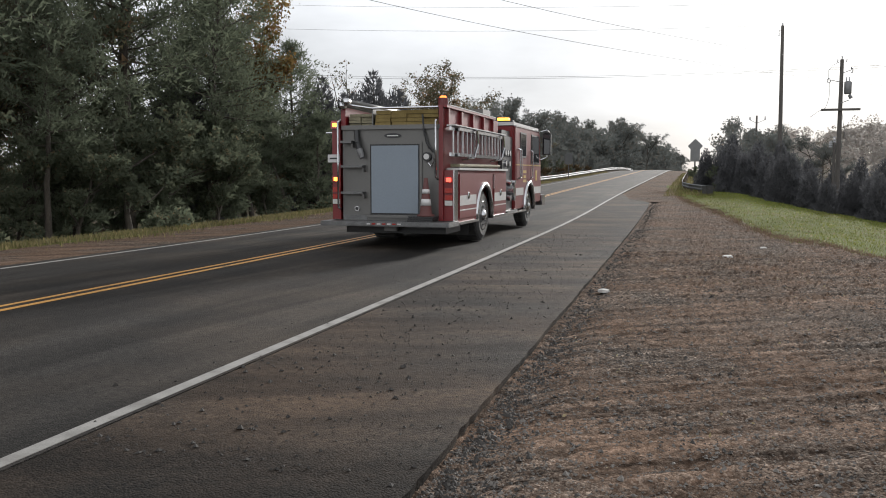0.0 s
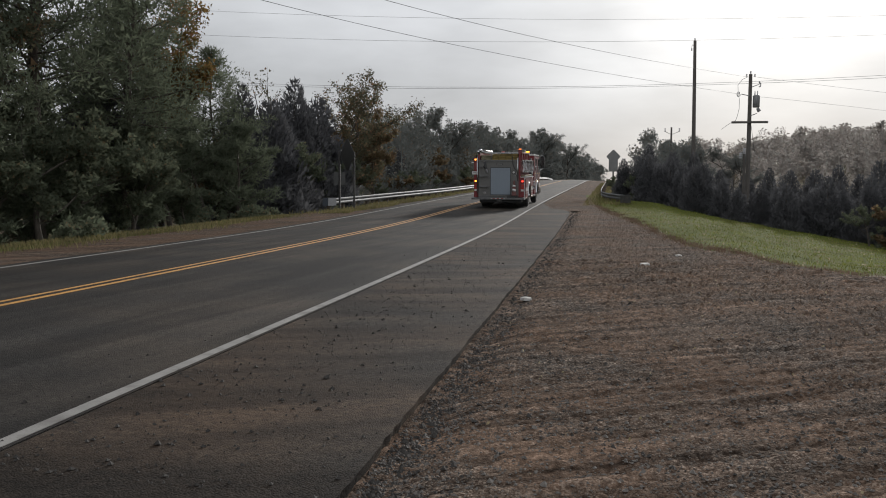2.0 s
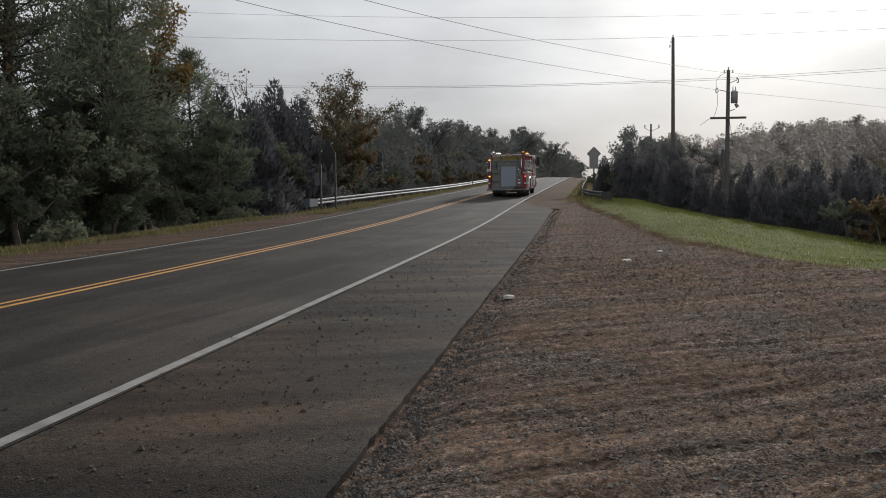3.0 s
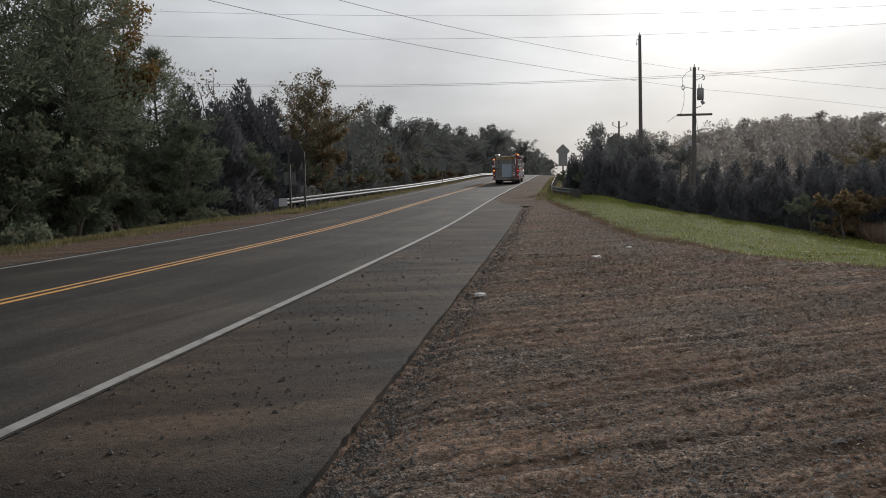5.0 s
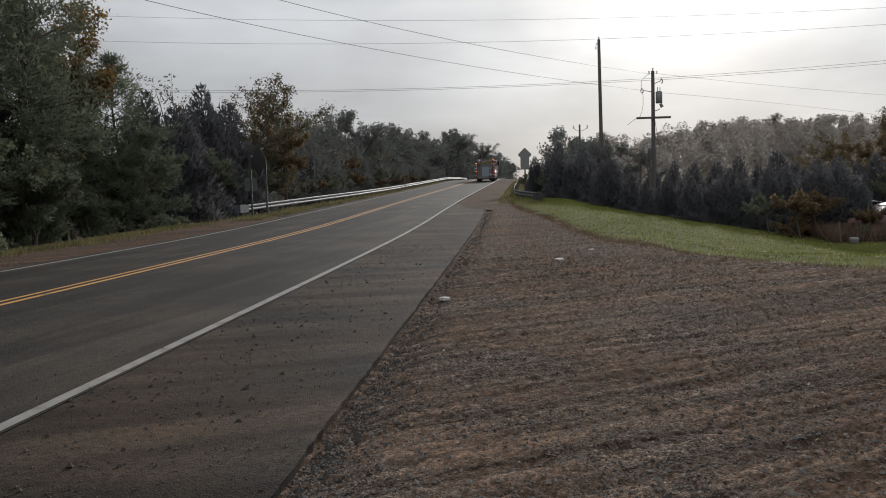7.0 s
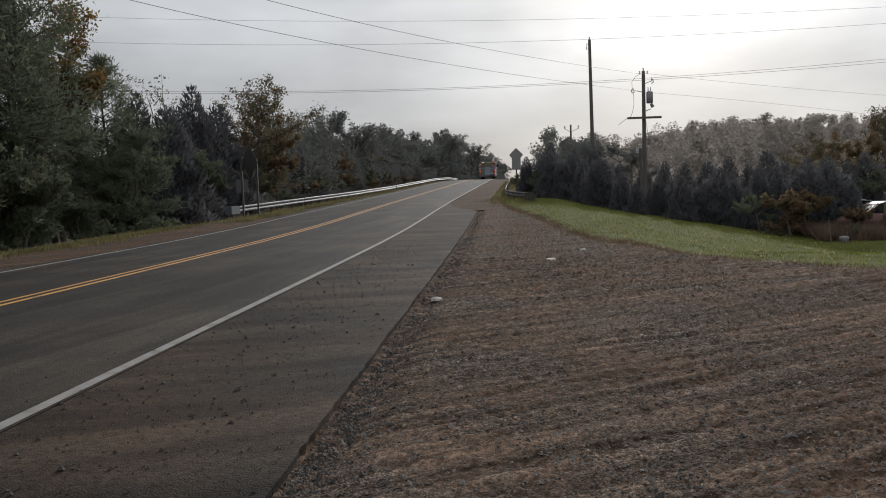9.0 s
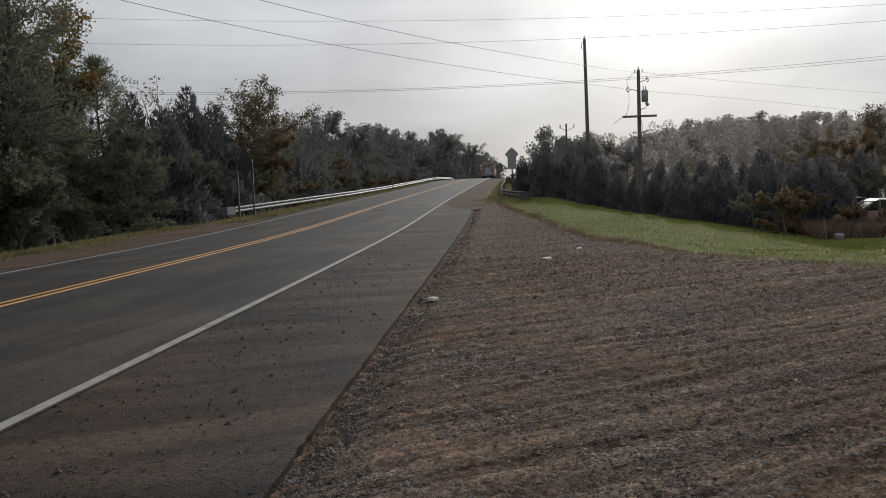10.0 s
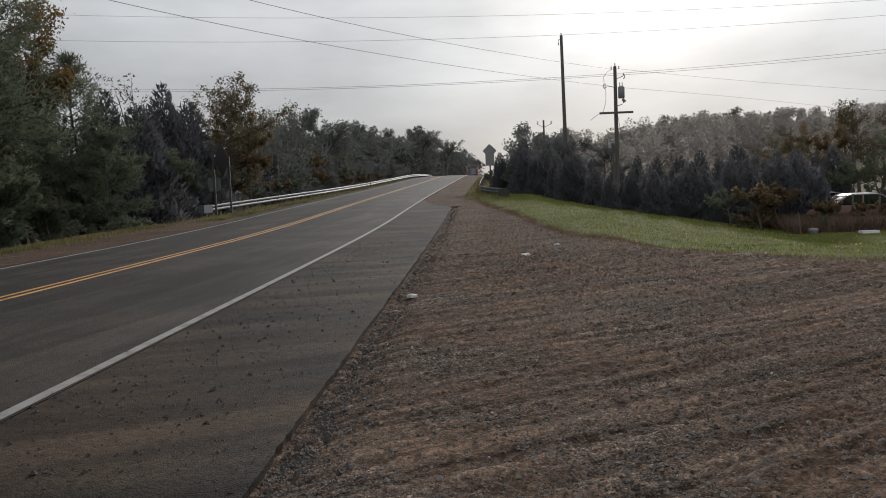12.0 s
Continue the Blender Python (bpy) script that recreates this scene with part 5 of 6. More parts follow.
# ---- guard rails ----
def guard_rail(name, path, label, blunt, drop=0.0):
    """Corrugated beam panels on posts along a path of (x, y); top about 0.70 m over the verge."""
    rail = tagged(empty(name), label, "guard rail")
    profile = [(0.0, 0.0), (0.045, 0.04), (0.045, 0.09), (0.0, 0.135), (0.0, 0.175), (0.045, 0.22), (0.045, 0.27), (0.0, 0.31)]
    pts = [Vector((x, y, z)) for x, y, z in path]
    for k, (a, b) in enumerate(zip(pts, pts[1:])):
        d = (b - a).normalized()
        side = Vector((d.y, -d.x, 0)) * (1 if a.x < -5 else -1)
        bm = bmesh.new()
        rings = []
        for p, ext in ((a - d * 0.03, 0.002), (b + d * 0.03, 0.0)):
            outer = [bm.verts.new(p + side * (o + ext + (0.003 if k % 2 else 0)) + Vector((0, 0, 0.40 + z))) for o, z in profile]
            inner = [bm.verts.new(p + side * (o + ext - 0.006 + (0.003 if k % 2 else 0)) + Vector((0, 0, 0.40 + z))) for o, z in profile]
            rings.append(outer + inner[::-1])
        n = len(rings[0])
        for j in range(n):
            bm.faces.new((rings[0][j], rings[0][(j + 1) % n], rings[1][(j + 1) % n], rings[1][j]))
        bm.faces.new(rings[0][::-1])
        bm.faces.new(rings[1])
        bmesh.ops.recalc_face_normals(bm, faces=bm.faces)
        part("beam", bm, GALV, rail)
        for s in (0.0, 0.5):
            p = a.lerp(b, s)
            q = Matrix.Translation(p - side * 0.13) @ Matrix.Rotation(math.atan2(-d.x, d.y), 4, "Z")
            bm = slab(-0.075, 0.075, -0.09, 0.09, -0.6, 0.66)
            bm.transform(q)
            post = part("post", bm, POST_WOOD, rail, "dark weathered wooden post")
            bm = slab(-0.06, 0.06, -0.07, 0.07, 0.42, 0.66)
            bm.transform(Matrix.Translation(p - side * 0.05) @ Matrix.Rotation(math.atan2(-d.x, d.y), 4, "Z"))
            part("spacer_block", bm, POST_WOOD, post)
    a, d = pts[0], (pts[1] - pts[0]).normalized()
    if blunt:
        bm = slab(-0.20, 0.17, -0.9, 0.0, 0.26, 0.70)
        bm.transform(Matrix.Translation(a) @ Matrix.Rotation(math.atan2(-d.x, d.y), 4, "Z"))
        part("end_terminal", bm, RUBBER, rail, "dark blunt end terminal", bevel=0.05)
    else:
        bm = slab(-0.03, 0.26, -1.1, 0.0, 0.36, 0.74)
        bm.transform(Matrix.Translation(a) @ Matrix.Rotation(math.atan2(-d.x, d.y), 4, "Z"))
        part("end_terminal", bm, RAIL_BLUE, rail, "blue-grey end terminal", bevel=0.06)
    return rail


RAIL_BLUE = material("blue_grey_plastic", (0.040, 0.048, 0.062), (0.062, 0.072, 0.090), 4.0, 0.7, 0.1)
rail_ys = np.concatenate([[40.5], np.arange(44.3, 166, 3.81)])
left_path = [(float(np.interp(y, [40.5, 52, 64, 80], [-13.0, -12.35, -11.65, -11.3]) + shift(y)), float(y), float(road_z(y)) - 0.26) for y in rail_ys]
guard_rail("guard_rail", left_path, "weathered galvanised steel guard rail on wooden posts", False)
right_ys = np.arange(50.0, 120, 3.81)
right_path = [(float(np.interp(y, [50, 53.81, 57.6, 62], [1.45, 0.55, 0.14, 0.05]) + shift(y)), float(y), float(road_z(y)) - 0.30) for y in right_ys]
guard_rail("guard_rail", right_path, "galvanised guard rail with a flared dark end", True)


# ---- road signs ----
def diamond(cx, cy, cz, half, thick):
    bm = bmesh.new()
    pts = []
    for k in range(4):
        a = k * math.pi / 2
        for da in (-0.09, 0.09):
            pts.append((cx + half * 0.96 * math.cos(a + da), cz + half * 0.96 * math.sin(a + da)))
    f = [bm.verts.new((x, cy, z)) for x, z in pts]
    b = [bm.verts.new((x, cy + thick, z)) for x, z in pts]
    for k in range(8):
        bm.faces.new((f[k], f[(k + 1) % 8], b[(k + 1) % 8], b[k]))
    bm.faces.new(f[::-1])
    bm.faces.new(b)
    bmesh.ops.recalc_face_normals(bm, faces=bm.faces)
    return bm


# near-black: the backlit sign's shade is put into this colour
SIGN_BACK = material("shaded_sign_back", (0.022, 0.021, 0.021), (0.045, 0.043, 0.041), 3.0, 0.6, 0.1)
# mid grey: haze over the far sign is put into this colour
SIGN_MID = material("hazed_sign_back", (0.055, 0.056, 0.057), (0.085, 0.085, 0.083), 3.0, 0.6, 0.1)
SIGN_PALE = material("pale_sign_back", (0.12, 0.12, 0.12), (0.18, 0.18, 0.175), 3.0, 0.5, 0.1)


def left_sign():
    s = tagged(empty("road_sign", pose(-12.45, 41.0, 0)), "large dark diamond road sign on two posts", "road sign")
    z = float(ground_z(-12.45, 41.0))
    for x, y in ((-0.27, 0.0), (0.48, 0.02)):
        part("post", slab(x - 0.045, x + 0.045, y - 0.03, y + 0.03, z - 0.3, 3.1), SIGN_BACK, s, "dark steel sign post", bevel=0.01)
    panel = diamond(0, 0, 2.95, 0.82, 0.02)
    panel.transform(Matrix.Translation((0.16, -0.08, 0)) @ Matrix.Rotation(radians(-48), 4, "Z"))
    part("sign_panel", panel, SIGN_BACK, s, "back of a diamond-shaped sign")
    for x in (-0.44, -0.08):
        part("plate", slab(x - 0.12, x + 0.12, -0.062, -0.05, 1.45, 2.10), SIGN_MID, s, "narrow pale plate")


def right_sign():
    s = tagged(empty("road_sign", pose(1.13, 62.0, 0)), "diamond road sign with a plate below it", "road sign")
    z = float(ground_z(1.13, 62.0))
    part("post", slab(-0.05, 0.05, 0.0, 0.06, z - 0.3, 3.6), SIGN_BACK, s, "dark sign post", bevel=0.01)
    part("sign_panel", diamond(0, -0.03, 3.57, 0.50, 0.02), SIGN_PALE, s, "back of a diamond-shaped sign")
    part("plate", slab(-0.32, 0.32, -0.034, -0.014, 2.5, 3.42), SIGN_PALE, s, "rectangular plate under the diamond")


left_sign()
right_sign()
far_sign = tagged(empty("road_sign", pose(-10.4, 84.0, float(ground_z(-10.4, 84.0)))), "small grey road sign behind the rail", "road sign")
part("post", slab(-0.04, 0.04, 0, 0.05, -0.2, 2.2), SIGN_MID, far_sign)
part("plate", slab(-0.38, 0.38, -0.02, -0.004, 1.5, 2.6), SIGN_MID, far_sign, bevel=0.006)


# ---- power poles ----
PORCELAIN = material("grey_porcelain", (0.20, 0.20, 0.21), (0.32, 0.32, 0.33), 5.0, 0.35, 0.05)


def insulator(parent, p, s=1.0):
    bm = bmesh.new()
    for k in range(3):
        rod(bm, (p[0], p[1], p[2] + 0.07 * k * s), (p[0], p[1], p[2] + (0.07 * k + 0.05) * s), 0.06 * s, 0.035 * s, 10)
    part("insulator", bm, PORCELAIN, parent)


def power_pole(x, y, top, r, lean=0.0, label=""):
    z = float(ground_z(x, y))
    p = tagged(empty("utility_pole", pose(x, y, z)), label, "utility pole")
    bm = rod(bmesh.new(), (-lean, 0, -0.5), (0, 0, top - z), r, r * 0.65, 14)
    part("pole", bm, POLE_WOOD, p)
    return p, top - z


tall, h = power_pole(6.35, 60, 11.25, 0.155, -0.12, "tall plain weathered wooden utility pole")
insulator(tall, (0, 0, h))
part("bracket", pipe([(0, 0, h - 0.35), (-0.18, 0, h - 0.25), (-0.20, 0, h - 0.45)], 0.02, 6), DULL_STEEL, tall)
insulator(tall, (-0.20, 0, h - 0.65), 0.9)

pole, h = power_pole(8.33, 50, 7.7, 0.145, 0.0, "wooden utility pole with cross-arm and transformer")
zb = 7.7 - h
part("cross_arm", slab(-0.97, 0.97, -0.20, -0.09, 4.97 - zb, 5.09 - zb), POLE_WOOD, pole, "weathered wooden cross-arm", bevel=0.01)
tr = part("transformer", lathe(bmesh.new(), [(0.16, 0), (0.19, 0.03), (0.19, 0.62), (0.16, 0.66), (0.05, 0.70)], 18, "Z"), DULL_STEEL, pole, "grey transformer can", True)
tr.matrix_basis = pose(0.33, -0.05, 5.85 - zb)
for x in (-0.08, 0.06):
    part("bushing", rod(bmesh.new(), (x, 0, 0.66), (x, 0, 0.92), 0.035, 0.02, 8), PORCELAIN, tr)
part("arrester", rod(bmesh.new(), (0.52, -0.05, 5.62 - zb), (0.40, -0.05, 5.82 - zb), 0.10, 0.08, 10), DULL_STEEL, pole)
part("fuse_bracket", pipe([(0.0, -0.1, 6.95 - zb), (0.45, -0.1, 7.12 - zb), (0.45, -0.1, 7.28 - zb)], 0.022, 6), DULL_STEEL, pole)
part("fuse", pipe([(0.44, -0.1, 7.26 - zb), (0.53, -0.1, 7.16 - zb), (0.53, -0.1, 7.0 - zb), (0.44, -0.1, 6.98 - zb)], 0.028, 8), PORCELAIN, pole)
part("fuse_bracket", pipe([(0.0, -0.1, 6.48 - zb), (-0.50, -0.1, 6.60 - zb)], 0.022, 6), DULL_STEEL, pole)
part("fuse", pipe([(-0.64, -0.1, 6.74 - zb), (-0.72, -0.1, 6.60 - zb), (-0.66, -0.1, 6.45 - zb), (-0.54, -0.1, 6.52 - zb), (-0.60, -0.1, 6.72 - zb)], 0.022, 8), PORCELAIN, pole)
part("lower_bracket", pipe([(0.0, -0.1, 5.38 - zb), (0.38, -0.1, 5.52 - zb)], 0.025, 6), DULL_STEEL, pole)
loop = [(-0.15, 7.55), (-0.45, 7.40), (-0.68, 7.10), (-0.66, 6.72), (-0.58, 6.30), (-0.58, 5.80), (-0.66, 5.40), (-0.76, 5.12), (-1.1, 4.95), (-1.5, 4.65)]
part("drop_cable", pipe([(x, -0.12, z - zb) for x, z in loop], 0.012, 5), WIRE, pole)
part("guy_cable", pipe([(0.1, 0, 4.9 - zb), (0.32, 0, 3.4 - zb)], 0.012, 5), WIRE, pole)
insulator(pole, (0, 0, h), 0.9)
insulator(pole, (-0.22, -0.05, h - 0.15), 0.8)
insulator(pole, (0.22, -0.05, h - 0.15), 0.8)

far_pole, h = power_pole(8.9, 108, 8.75, 0.16, 0.0, "distant wooden utility pole with small brackets")
part("cross_arm", slab(-0.9, 0.9, -0.16, -0.06, h - 3.6, h - 3.5), POLE_WOOD, far_pole)
for x in (-0.75, 0.95):
    part("bracket", pipe([(0, 0, h - 0.9), (x, 0, h - 0.5)], 0.03, 6), DULL_STEEL, far_pole)
    insulator(far_pole, (x, 0, h - 0.5), 2.0)
stub, h = power_pole(7.95, 49.0, 3.35, 0.09, 0.0, "thin dark pole among the cedars")
insulator(stub, (0, 0, h - 0.1), 1.6)
insulator(stub, (-0.18, 0, h - 0.35), 1.6)


# ---- wires: bearing (x per y), rise over the eye (z per y), distance at both ends ----
def wire(marks, y0, y1, r, label):
    b = np.array([m[0] for m in marks])
    q = np.polyfit(b, [m[1] for m in marks], 2 if len(marks) > 2 else 1)
    lo, hi = b[0], b[-1]
    start, end = (lo - 0.30, hi + 0.25) if y0 == y1 else ((lo - 0.12, hi) if y0 < y1 and hi < 0.2 else (lo, hi + 0.3))
    pts = []
    for s in np.linspace(start, end, 22):
        k = (s - lo) / (hi - lo)
        y = 1 / ((1 - k) / y0 + k / y1) if abs((1 - k) / y0 + k / y1) > 0.012 else 80
        pts.append((s * y, y, EYE + y * float(np.polyval(q, s))))
    V, F = [], []
    tube(V, F, [np.array(q) for q in pts], [r] * len(pts), 5)
    tagged(arrays("power_line", V, F, WIRE), label, "cable", "power lines over the road")


wire([(-0.4864, 0.2169), (-0.1778, 0.1991), (0.1435, 0.1872), (0.4444, 0.187)], 64, 64, 0.010, "thin dark overhead power line across the road")
wire([(-0.4616, 0.1854), (-0.1793, 0.1719), (0.1058, 0.1646), (0.4747, 0.1696)], 60, 60, 0.010, "thin dark overhead power line across the road")
wire([(-0.2795, 0.1208), (-0.0889, 0.116), (0.1664, 0.1185), (0.4746, 0.1309)], 50, 50, 0.009, "thin dark overhead power line across the road")
wire([(-0.2796, 0.1189), (-0.0889, 0.1141), (0.1663, 0.1166), (0.4746, 0.1271)], 50.2, 50.2, 0.009, "thin dark overhead power line across the road")
wire([(-0.4241, 0.2315), (-0.1793, 0.1706), (0.0631, 0.1188), (0.1621, 0.1045)], 18, 50, 0.0065, "sagging overhead cable towards the transformer pole")
wire([(-0.2565, 0.2231), (-0.0599, 0.1707), (0.1094, 0.1322), (0.1646, 0.1238)], 20, 50, 0.0065, "sagging overhead cable towards the transformer pole")
wire([(0.1691, 0.1236), (0.3033, 0.1044), (0.4746, 0.0843)], 50, 62, 0.0065, "thin overhead cable beyond the transformer pole")
wire([(0.1686, 0.1022), (0.303, 0.085), (0.4024, 0.0702)], 50, 62, 0.0065, "thin overhead cable beyond the transformer pole")


# ---- parked cars in the hollow ----
CAR_WHITE = paint("faded_white_car_paint", (0.60, 0.61, 0.63), 0.5, 0.0, 0.1)
CAR_RED = paint("faded_red_car_paint", (0.20, 0.115, 0.105), 0.5, 0.0, 0.1)
CAR_GREY = paint("grey_car_paint", (0.34, 0.35, 0.38), 0.3, 0.2, 0.6)


def parked_car(x, y, turn, mat, label, top_mat=None):
    z = float(ground_z(x, y))
    c = tagged(empty("car", pose(x, y, z, 0, 0, turn)), label, "car", "old cars behind the fence")
    low = [(-2.15, 0.35), (2.15, 0.35), (2.2, 0.62), (1.95, 0.78), (0.95, 0.90), (-1.75, 0.92), (-2.2, 0.80), (-2.22, 0.55)]
    part("body", prism(bmesh.new(), low, -0.85, 0.85), mat, c, bevel=0.06)
    top = [(0.95, 0.88), (0.35, 1.36), (0.1, 1.42), (-0.9, 1.42), (-1.15, 1.36), (-1.75, 0.90)]
    part("cabin", prism(bmesh.new(), [(a * 0.97, b - 0.02) for a, b in top], -0.70, 0.70), DARK_GLASS, c, "dark car windows")
    part("roof", prism(bmesh.new(), [(0.40, 1.33), (0.12, 1.43), (-0.92, 1.43), (-1.2, 1.34), (-0.9, 1.385), (0.1, 1.385)], -0.72, 0.72), top_mat or mat, c, bevel=0.01)
    for s in (-1, 1):
        for a, b in (((0.93, 0.90), (0.38, 1.37)), ((-0.35, 0.92), (-0.35, 1.40)), ((-1.72, 0.92), (-1.17, 1.36))):
            part("window_pillar", rod(bmesh.new(), (s * 0.71, *a), (s * 0.70, *b), 0.035, None, 6), mat, c)
        for yy in (-1.35, 1.35):
            w = part("wheel", lathe(bmesh.new(), [(0.2, -0.09), (0.30, -0.09), (0.32, -0.05), (0.32, 0.05), (0.30, 0.09), (0.2, 0.09)], 18), RUBBER, c)
            w.matrix_basis = pose(s * 0.78, yy, 0.32)
    return c


parked_car(16.9, 43.5, 78, CAR_GREY, "old grey car parked behind the shrubs")
parked_car(17.6, 40.6, 84, CAR_RED, "old faded red car with a pale roof behind a fence", CAR_WHITE)
parked_car(22.6, 44.0, 70, CAR_WHITE, "white car half hidden by brush")

# fence posts, stump and scraps by the lawn
for x, y, top in ((16.0, 39.4, 0.05), (17.1, 39.2, 0.10), (18.2, 39.0, -0.02), (19.4, 38.9, 0.0)):
    z = float(ground_z(x, y))
    tagged(finish("fence_post", rod(bmesh.new(), (x, y, z - 0.3), (x + 0.02, y, top), 0.06, 0.05, 8), POST_WOOD), "dark weathered wooden fence post", "fence post", "old fence by the cars")
x, y = 13.55, 36.0
z = float(ground_z(x, y))
tagged(finish("stake", rod(bmesh.new(), (x + 0.06, y, z - 0.2), (x - 0.08, y, z + 0.95), 0.035, 0.03, 7), POST_WOOD), "thin leaning dark wooden stake", "stake")
bm = lathe(bmesh.new(), [(0.20, 0.0), (0.19, 0.20), (0.21, 0.24), (0.17, 0.30), (0.05, 0.32)], 14, "Z")
bm.transform(Matrix.Translation((x + 0.5, y - 0.1, z - 0.02)))
tagged(finish("utility_pedestal", bm, SIGN_PALE, smooth=True), "small round grey utility pedestal on the lawn", "pedestal")
bm = slab(-0.35, 0.35, -0.2, 0.2, 0.0, 0.14)
z = float(ground_z(16.2, 35.6))
bm.transform(Matrix.Translation((16.2, 35.6, z - 0.01)))
tagged(finish("concrete_block", bm, CAR_WHITE, bevel=0.02), "pale flat block lying in the grass", "block")


# ---- lawn, verges, grass and stones ----
def lawn_z(x, y):
    u = x - shift(y)
    inside = (y - lawn_edge(u) + (0.5 + 0.1 * np.clip(y - 18, 0, 20)) * hash_noise(x, y, 1.3, 3)) / 1.0
    return ground_z(x, y) + 0.045 * np.clip(inside, -4, 1) - 0.015 + 0.015 * hash_noise(x, y, 2.3)


lawn = tagged(sheet("lawn", np.concatenate([np.arange(-0.75, 16, 0.35), np.arange(16, 40, 1.0)]), np.arange(9, 66, 0.5), lawn_z, TURF),
              "mown green lawn on a falling bank", "lawn", kind="structure")


def blades(name, P, size, mat, seed, label, wide=0.13):
    g = np.random.default_rng(seed)
    n = len(P)
    a = g.random(n) * math.tau
    w = np.stack([np.cos(a), np.sin(a), np.zeros(n)], 1)
    hgt = size * (0.5 + g.random((n, 1)))
    tip = P + np.concatenate([g.normal(0, 0.35, (n, 2)) * hgt, hgt], 1)
    V = np.stack([P - w * hgt * wide, P + w * hgt * wide, tip], 1).reshape(-1, 3)
    return tagged(arrays(name, V, np.arange(3 * n).reshape(-1, 3), mat), label, "grass", kind="stuff")


g = np.random.default_rng(77)
n = 150000
X, Y = g.uniform(-0.4, 26, n), 10 + 48 * g.random(n) ** 1.35
U = X - shift(Y)
keep = Y > lawn_edge(U) + 0.25 + (0.5 + 0.1 * np.clip(Y - 18, 0, 20)) * (hash_noise(X, Y, 1.3, 3) + 0.8 * hash_noise(X, Y, 4.3, 1)) + g.exponential(0.9, n)
X, Y = X[keep], Y[keep]
blades("lawn_grass", np.stack([X, Y, lawn_z(X, Y) - 0.01], 1), 0.052, GRASS_BLADE, 5, "short green lawn grass with pale tips")
n = 32000
Y = g.uniform(8, 62, n)
X = -13.0 - g.normal(0.55, 0.55, n) + 0.35 * np.sin(Y * 0.8) + shift(Y)
blades("verge_grass", np.stack([X, Y, ground_z(X, Y)], 1), 0.14, DRY_GRASS, 6, "pale green and straw verge grass", 0.09)
n = 15000
Y = 36 + 84 * g.random(n) ** 1.4
X = -10.75 - np.abs(g.normal(0, 0.9, n)) - 0.25 * np.sin(Y * 0.7) + shift(Y)
blades("verge_grass", np.stack([X, Y, crown(X, Y) - 0.05], 1), 0.12, DRY_GRASS, 8, "dry verge grass under the guard rail")
n = 7000
Y = g.uniform(47, 110, n)
X = 0.1 + g.uniform(-0.9, 1.8, n) + shift(Y)
blades("verge_grass", np.stack([X, Y, ground_z(X, Y) + 0.01], 1), 0.13, DRY_GRASS, 9, "dry brown verge grass beside the road")


def stones(name, X, Y, zfun, s, mat, seed, label):
    """Loose angular stones, too many to count."""
    g = np.random.default_rng(seed)
    n = len(X)
    base = np.array([(1, 0, -0.3), (0, 1, -0.3), (-1, 0, -0.3), (0, -1, -0.3), (0, 0, 1)], float)
    tri = np.array([(0, 1, 4), (1, 2, 4), (2, 3, 4), (3, 0, 4)])
    size = s * np.exp(g.normal(0, 0.42, n))
    V = base[None] * (0.55 + 0.75 * g.random((n, 5, 1))) * size[:, None, None] * np.array((1, 1, 0.6))
    V = V + g.normal(0, 0.14, V.shape) * size[:, None, None]
    a = g.random(n) * math.tau
    c, d = np.cos(a)[:, None], np.sin(a)[:, None]
    V = np.stack([V[..., 0] * c - V[..., 1] * d, V[..., 0] * d + V[..., 1] * c, V[..., 2]], -1)
    V += np.stack([X, Y, zfun(X, Y) + size * 0.25], 1)[:, None]
    F = (np.arange(n)[:, None, None] * 5 + tri).reshape(-1, 3)
    return tagged(arrays(name, V.reshape(-1, 3), F, mat), label, "gravel", kind="stuff")


def lot_flat(x, y):
    return ground_z(x, y) + 0.005


n = 42000
Y = 2.6 + 17 * g.random(n) ** 1.4
X = APRON_EDGE + (0.62 * Y + 2.0) * g.random(n)
keep = Y < lawn_edge(X)
stones("loose_gravel", X[keep], Y[keep], lot_surface, 0.0078, STONE, 1, "loose grey and brown gravel stones")
n = 34000
Y = 2.6 + 17 * g.random(n) ** 1.3
X = APRON_EDGE + (0.62 * Y + 2.0) * g.random(n)
keep = (Y < lawn_edge(X)) & (hash_noise(X, Y, 0.9, 5) + hash_noise(X, Y, 2.7, 1) > -0.1)
stones("loose_gravel", X[keep], Y[keep], lot_surface, 0.0070, DARK_STONE, 7, "dark loose stones and shadow specks over the gravel")
def gutter_flat(x, y):
    return lot_flat(x, y) - 0.05 * np.exp(-((x - shift(y) - APRON_EDGE - 0.16) / 0.16) ** 2)


n = 16000
Y = 2.5 + 40 * g.random(n) ** 1.7
X = APRON_EDGE + np.abs(g.normal(0, 0.22, n)) + 0.01
stones("edge_gravel", X[::2], Y[::2], gutter_flat, 0.0065, STONE, 2, "pale gravel along the pavement edge")
stones("edge_gravel", X[1::2], Y[1::2], gutter_flat, 0.0075, DARK_STONE, 4, "dark asphalt crumbs and painted edge shade along the pavement")
# extra dark crumbs put in to deepen the shadow line at the edge
n = 5000
Y = 2.5 + 38 * g.random(n) ** 1.8
X = APRON_EDGE + np.abs(g.normal(0, 0.12, n)) + 0.05
stones("edge_gravel", X, Y, gutter_flat, 0.011, DARK_STONE, 21, "broken asphalt crumbs darkening the shadow line at the pavement edge")
n = 2300
Y = 3.6 + 17 * g.random(n) ** 1.2
X = np.where(g.random(n) < 0.6, g.normal(-2.3, 0.55, n) - 0.012 * Y, g.uniform(-3.6, -1.2, n))
keep = X < APRON_EDGE - 0.05
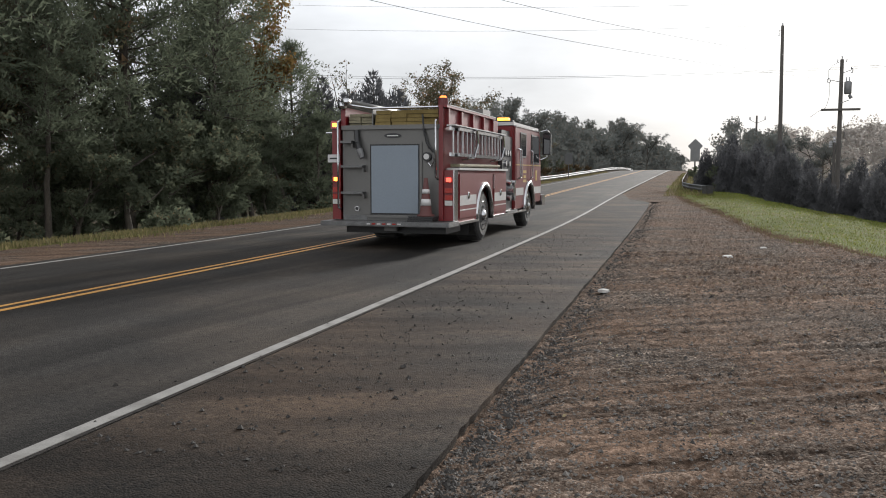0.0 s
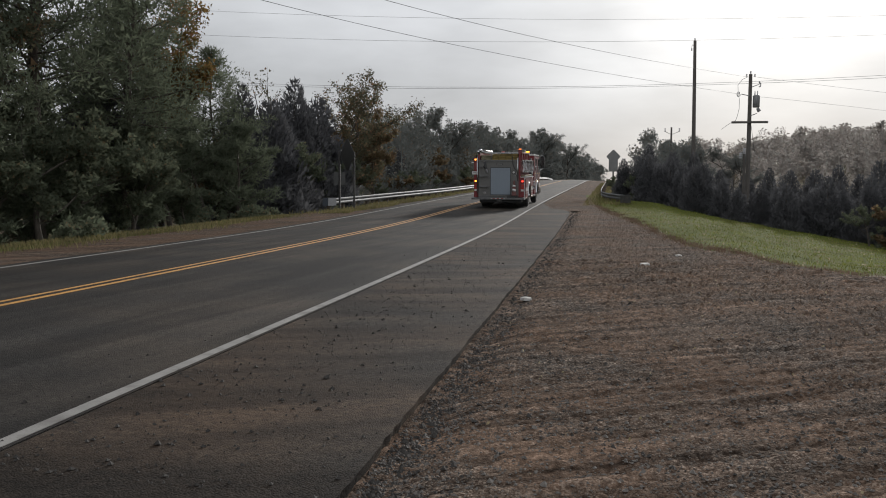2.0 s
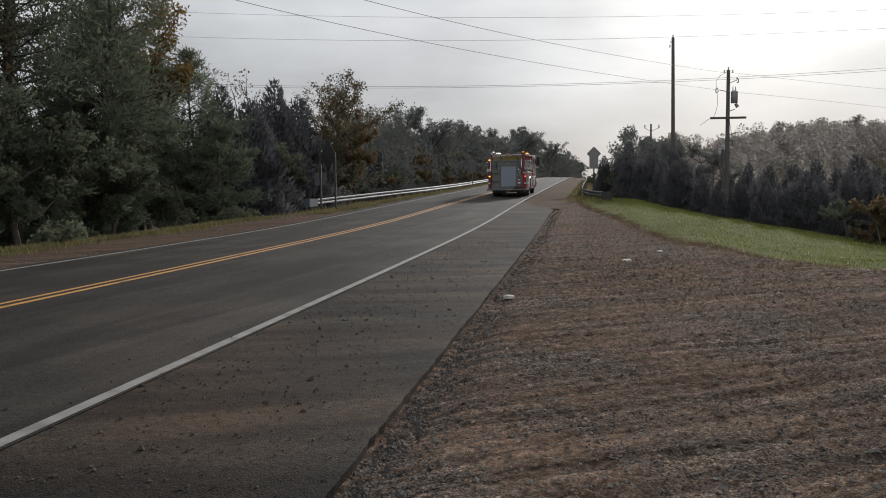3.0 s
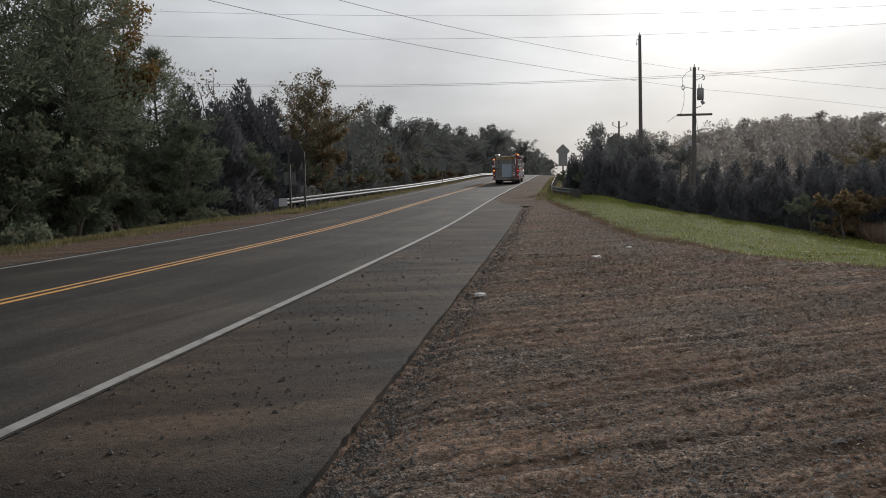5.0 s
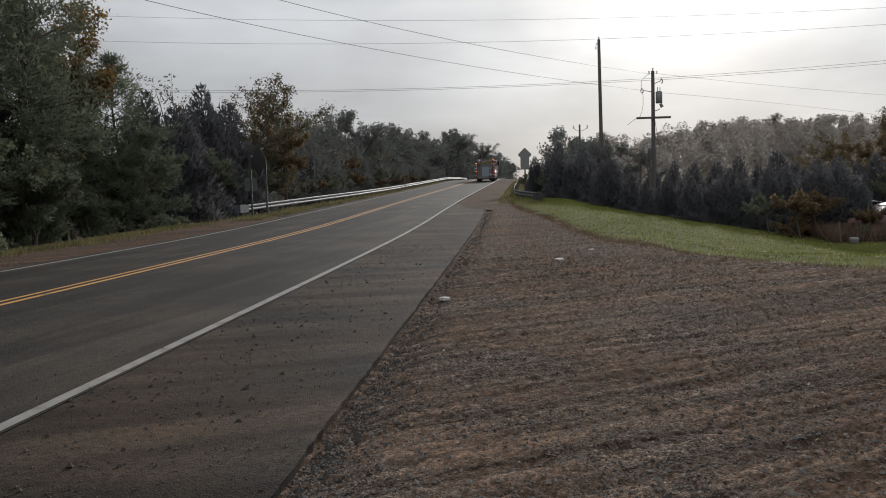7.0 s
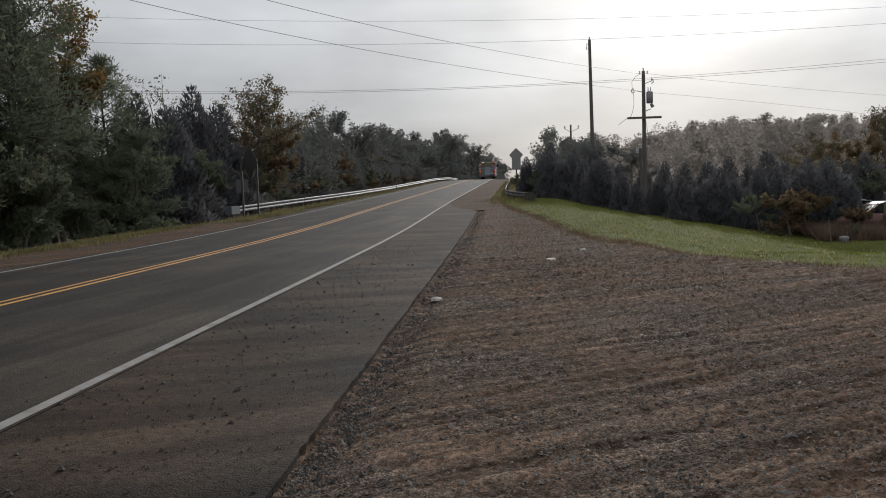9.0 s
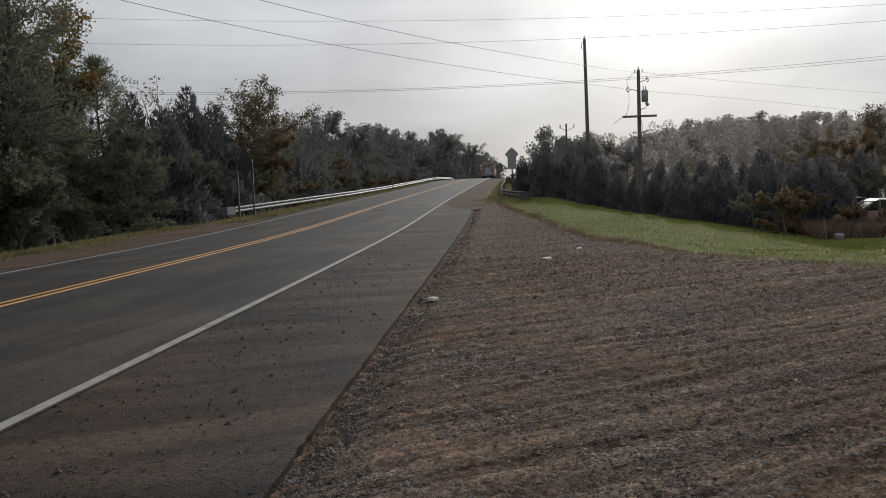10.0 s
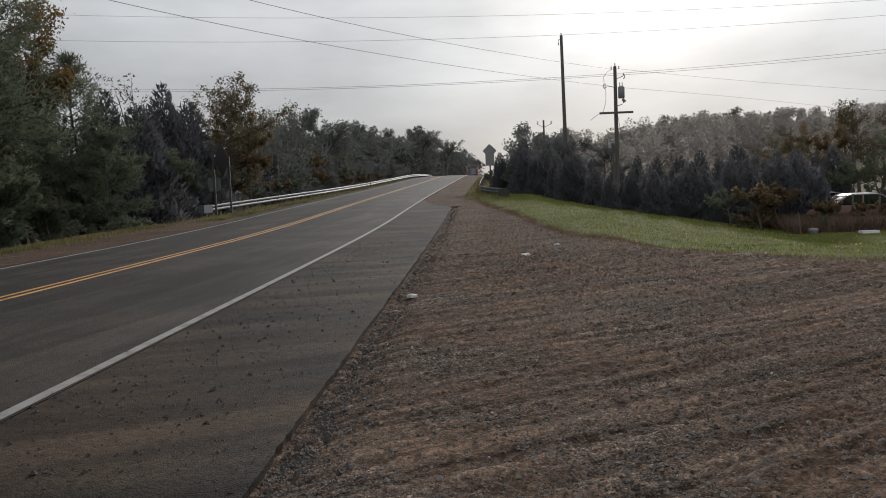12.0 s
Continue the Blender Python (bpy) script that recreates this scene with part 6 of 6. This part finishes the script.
stones("scattered_stones", X[keep], Y[keep], lambda x, y: crown(x, y) - 0.004, 0.0088, DARK_STONE, 3, "dark stones scattered over the paved shoulder")
for x, y, s, label in ((-0.89, 11.1, 0.09, "flat pale piece of litter on the gravel"), (1.55, 5.27, 0.030, "small pale pebble on the gravel"), (0.93, 16.5, 0.10, "flat pale scrap on the gravel"),
                       (1.75, 18.7, 0.08, "flat pale scrap on the gravel")):
    bm = bmesh.new()
    gg = np.random.default_rng(int(y * 10))
    ring = [(x + s * (0.8 + 0.4 * gg.random()) * math.cos(k * math.tau / 7), y + s * (0.8 + 0.4 * gg.random()) * 1.2 * math.sin(k * math.tau / 7)) for k in range(7)]
    z = float(lot_flat(x, y))
    lo = [bm.verts.new((a, b, z - 0.01)) for a, b in ring]
    hi = [bm.verts.new((x + (a - x) * 0.85, y + (b - y) * 0.85, z + 0.25 * s + 0.008 * math.sin(a * 40))) for a, b in ring]
    for k in range(7):
        bm.faces.new((lo[k], lo[(k + 1) % 7], hi[(k + 1) % 7], hi[k]))
    bm.faces.new(hi)
    bm.faces.new(lo[::-1])
    tagged(finish("litter" if s > 0.05 else "pebble", bm, SIGN_LITTER), label, "litter" if s > 0.05 else "pebble")
n = 34000
Y = g.uniform(36.4, 40.5, n)
X = g.uniform(13.5, 27, n)
blades("dry_brush", np.stack([X, Y, ground_z(X, Y)], 1), 0.5, DRY_BRUSH, 12, "tall dry reddish-brown weeds by the fence", 0.04)
# ragged brown margin of the lawn, and fallen leaves on it
n = 17000
X = np.concatenate([g.uniform(1.9, 16, n // 2), np.interp(g.uniform(18, 46, n - n // 2), LAWN_Y[::-1], LAWN_X[::-1])])
Y = lawn_edge(X) + g.normal(0.35, 0.6, n)
X = X + g.normal(0.05, 0.2, n)
blades("lawn_margin", np.stack([X, Y, lot_flat(X, Y) - 0.012], 1), 0.055, DRY_BRUSH, 14, "dry brown grass along the lawn's margin")
n = 2200
X, Y = g.uniform(1.9, 20, n), g.uniform(11, 40, n)
keep = Y > lawn_edge(X) + 0.3
lv, lf = leaves(np.stack([X, Y, lawn_z(X, Y) + 0.045], 1)[keep], 0.052, g)
tagged(arrays("fallen_leaves", lv, lf, PALE_LEAF), "pale fallen leaves scattered on the lawn", "leaves", kind="stuff")
n = 500
X, Y = g.uniform(-0.9, 7, n), 3 + 17 * g.random(n)
keep = Y < lawn_edge(X) - 0.3
lv, lf = leaves(np.stack([X, Y, lot_flat(X, Y) + 0.02], 1)[keep], 0.024, g)
tagged(arrays("fallen_leaves", lv, lf, PALE_LEAF), "small dry leaves scattered on the gravel", "leaves", kind="stuff")


# ---- the engine's run ----
def run_y(t):
    """Where the rear axle is along the road."""
    return 17.53 + 12.4 * t + 0.13 * t * t


def lane_x(y):
    """The engine keeps closer to the edge line as it goes."""
    return np.interp(y, [15, 22, 30, 40, 55, 90, 130, 260], [-5.2, -5.06, -4.82, -4.62, -4.52, -4.42, -4.35, -4.4]) + shift(y)


def engine_pose(t):
    a = run_y(t)
    b = a + 5.1
    xa, xb = float(lane_x(a)), float(lane_x(b))
    za, zb = float(crown(xa, a)) + 0.004, float(crown(xb, b)) + 0.004
    return pose(xa, a, za, math.degrees(math.atan2(zb - za, 5.1)), 0, -math.degrees(math.atan2(xb - xa, 5.1)))


def motions():
    walk(engine, [(k * 0.25, engine_pose(k * 0.25)) for k in range(49)])
    # each wheel rolls without slipping; a row for every thirtieth of a second
    for w in engine_wheels:
        x, y, z = w.location
        walk(w, [(k / 30, pose(x, y, z, -math.degrees((run_y(k / 30) - run_y(0)) / 0.53))) for k in range(361)])


motions()
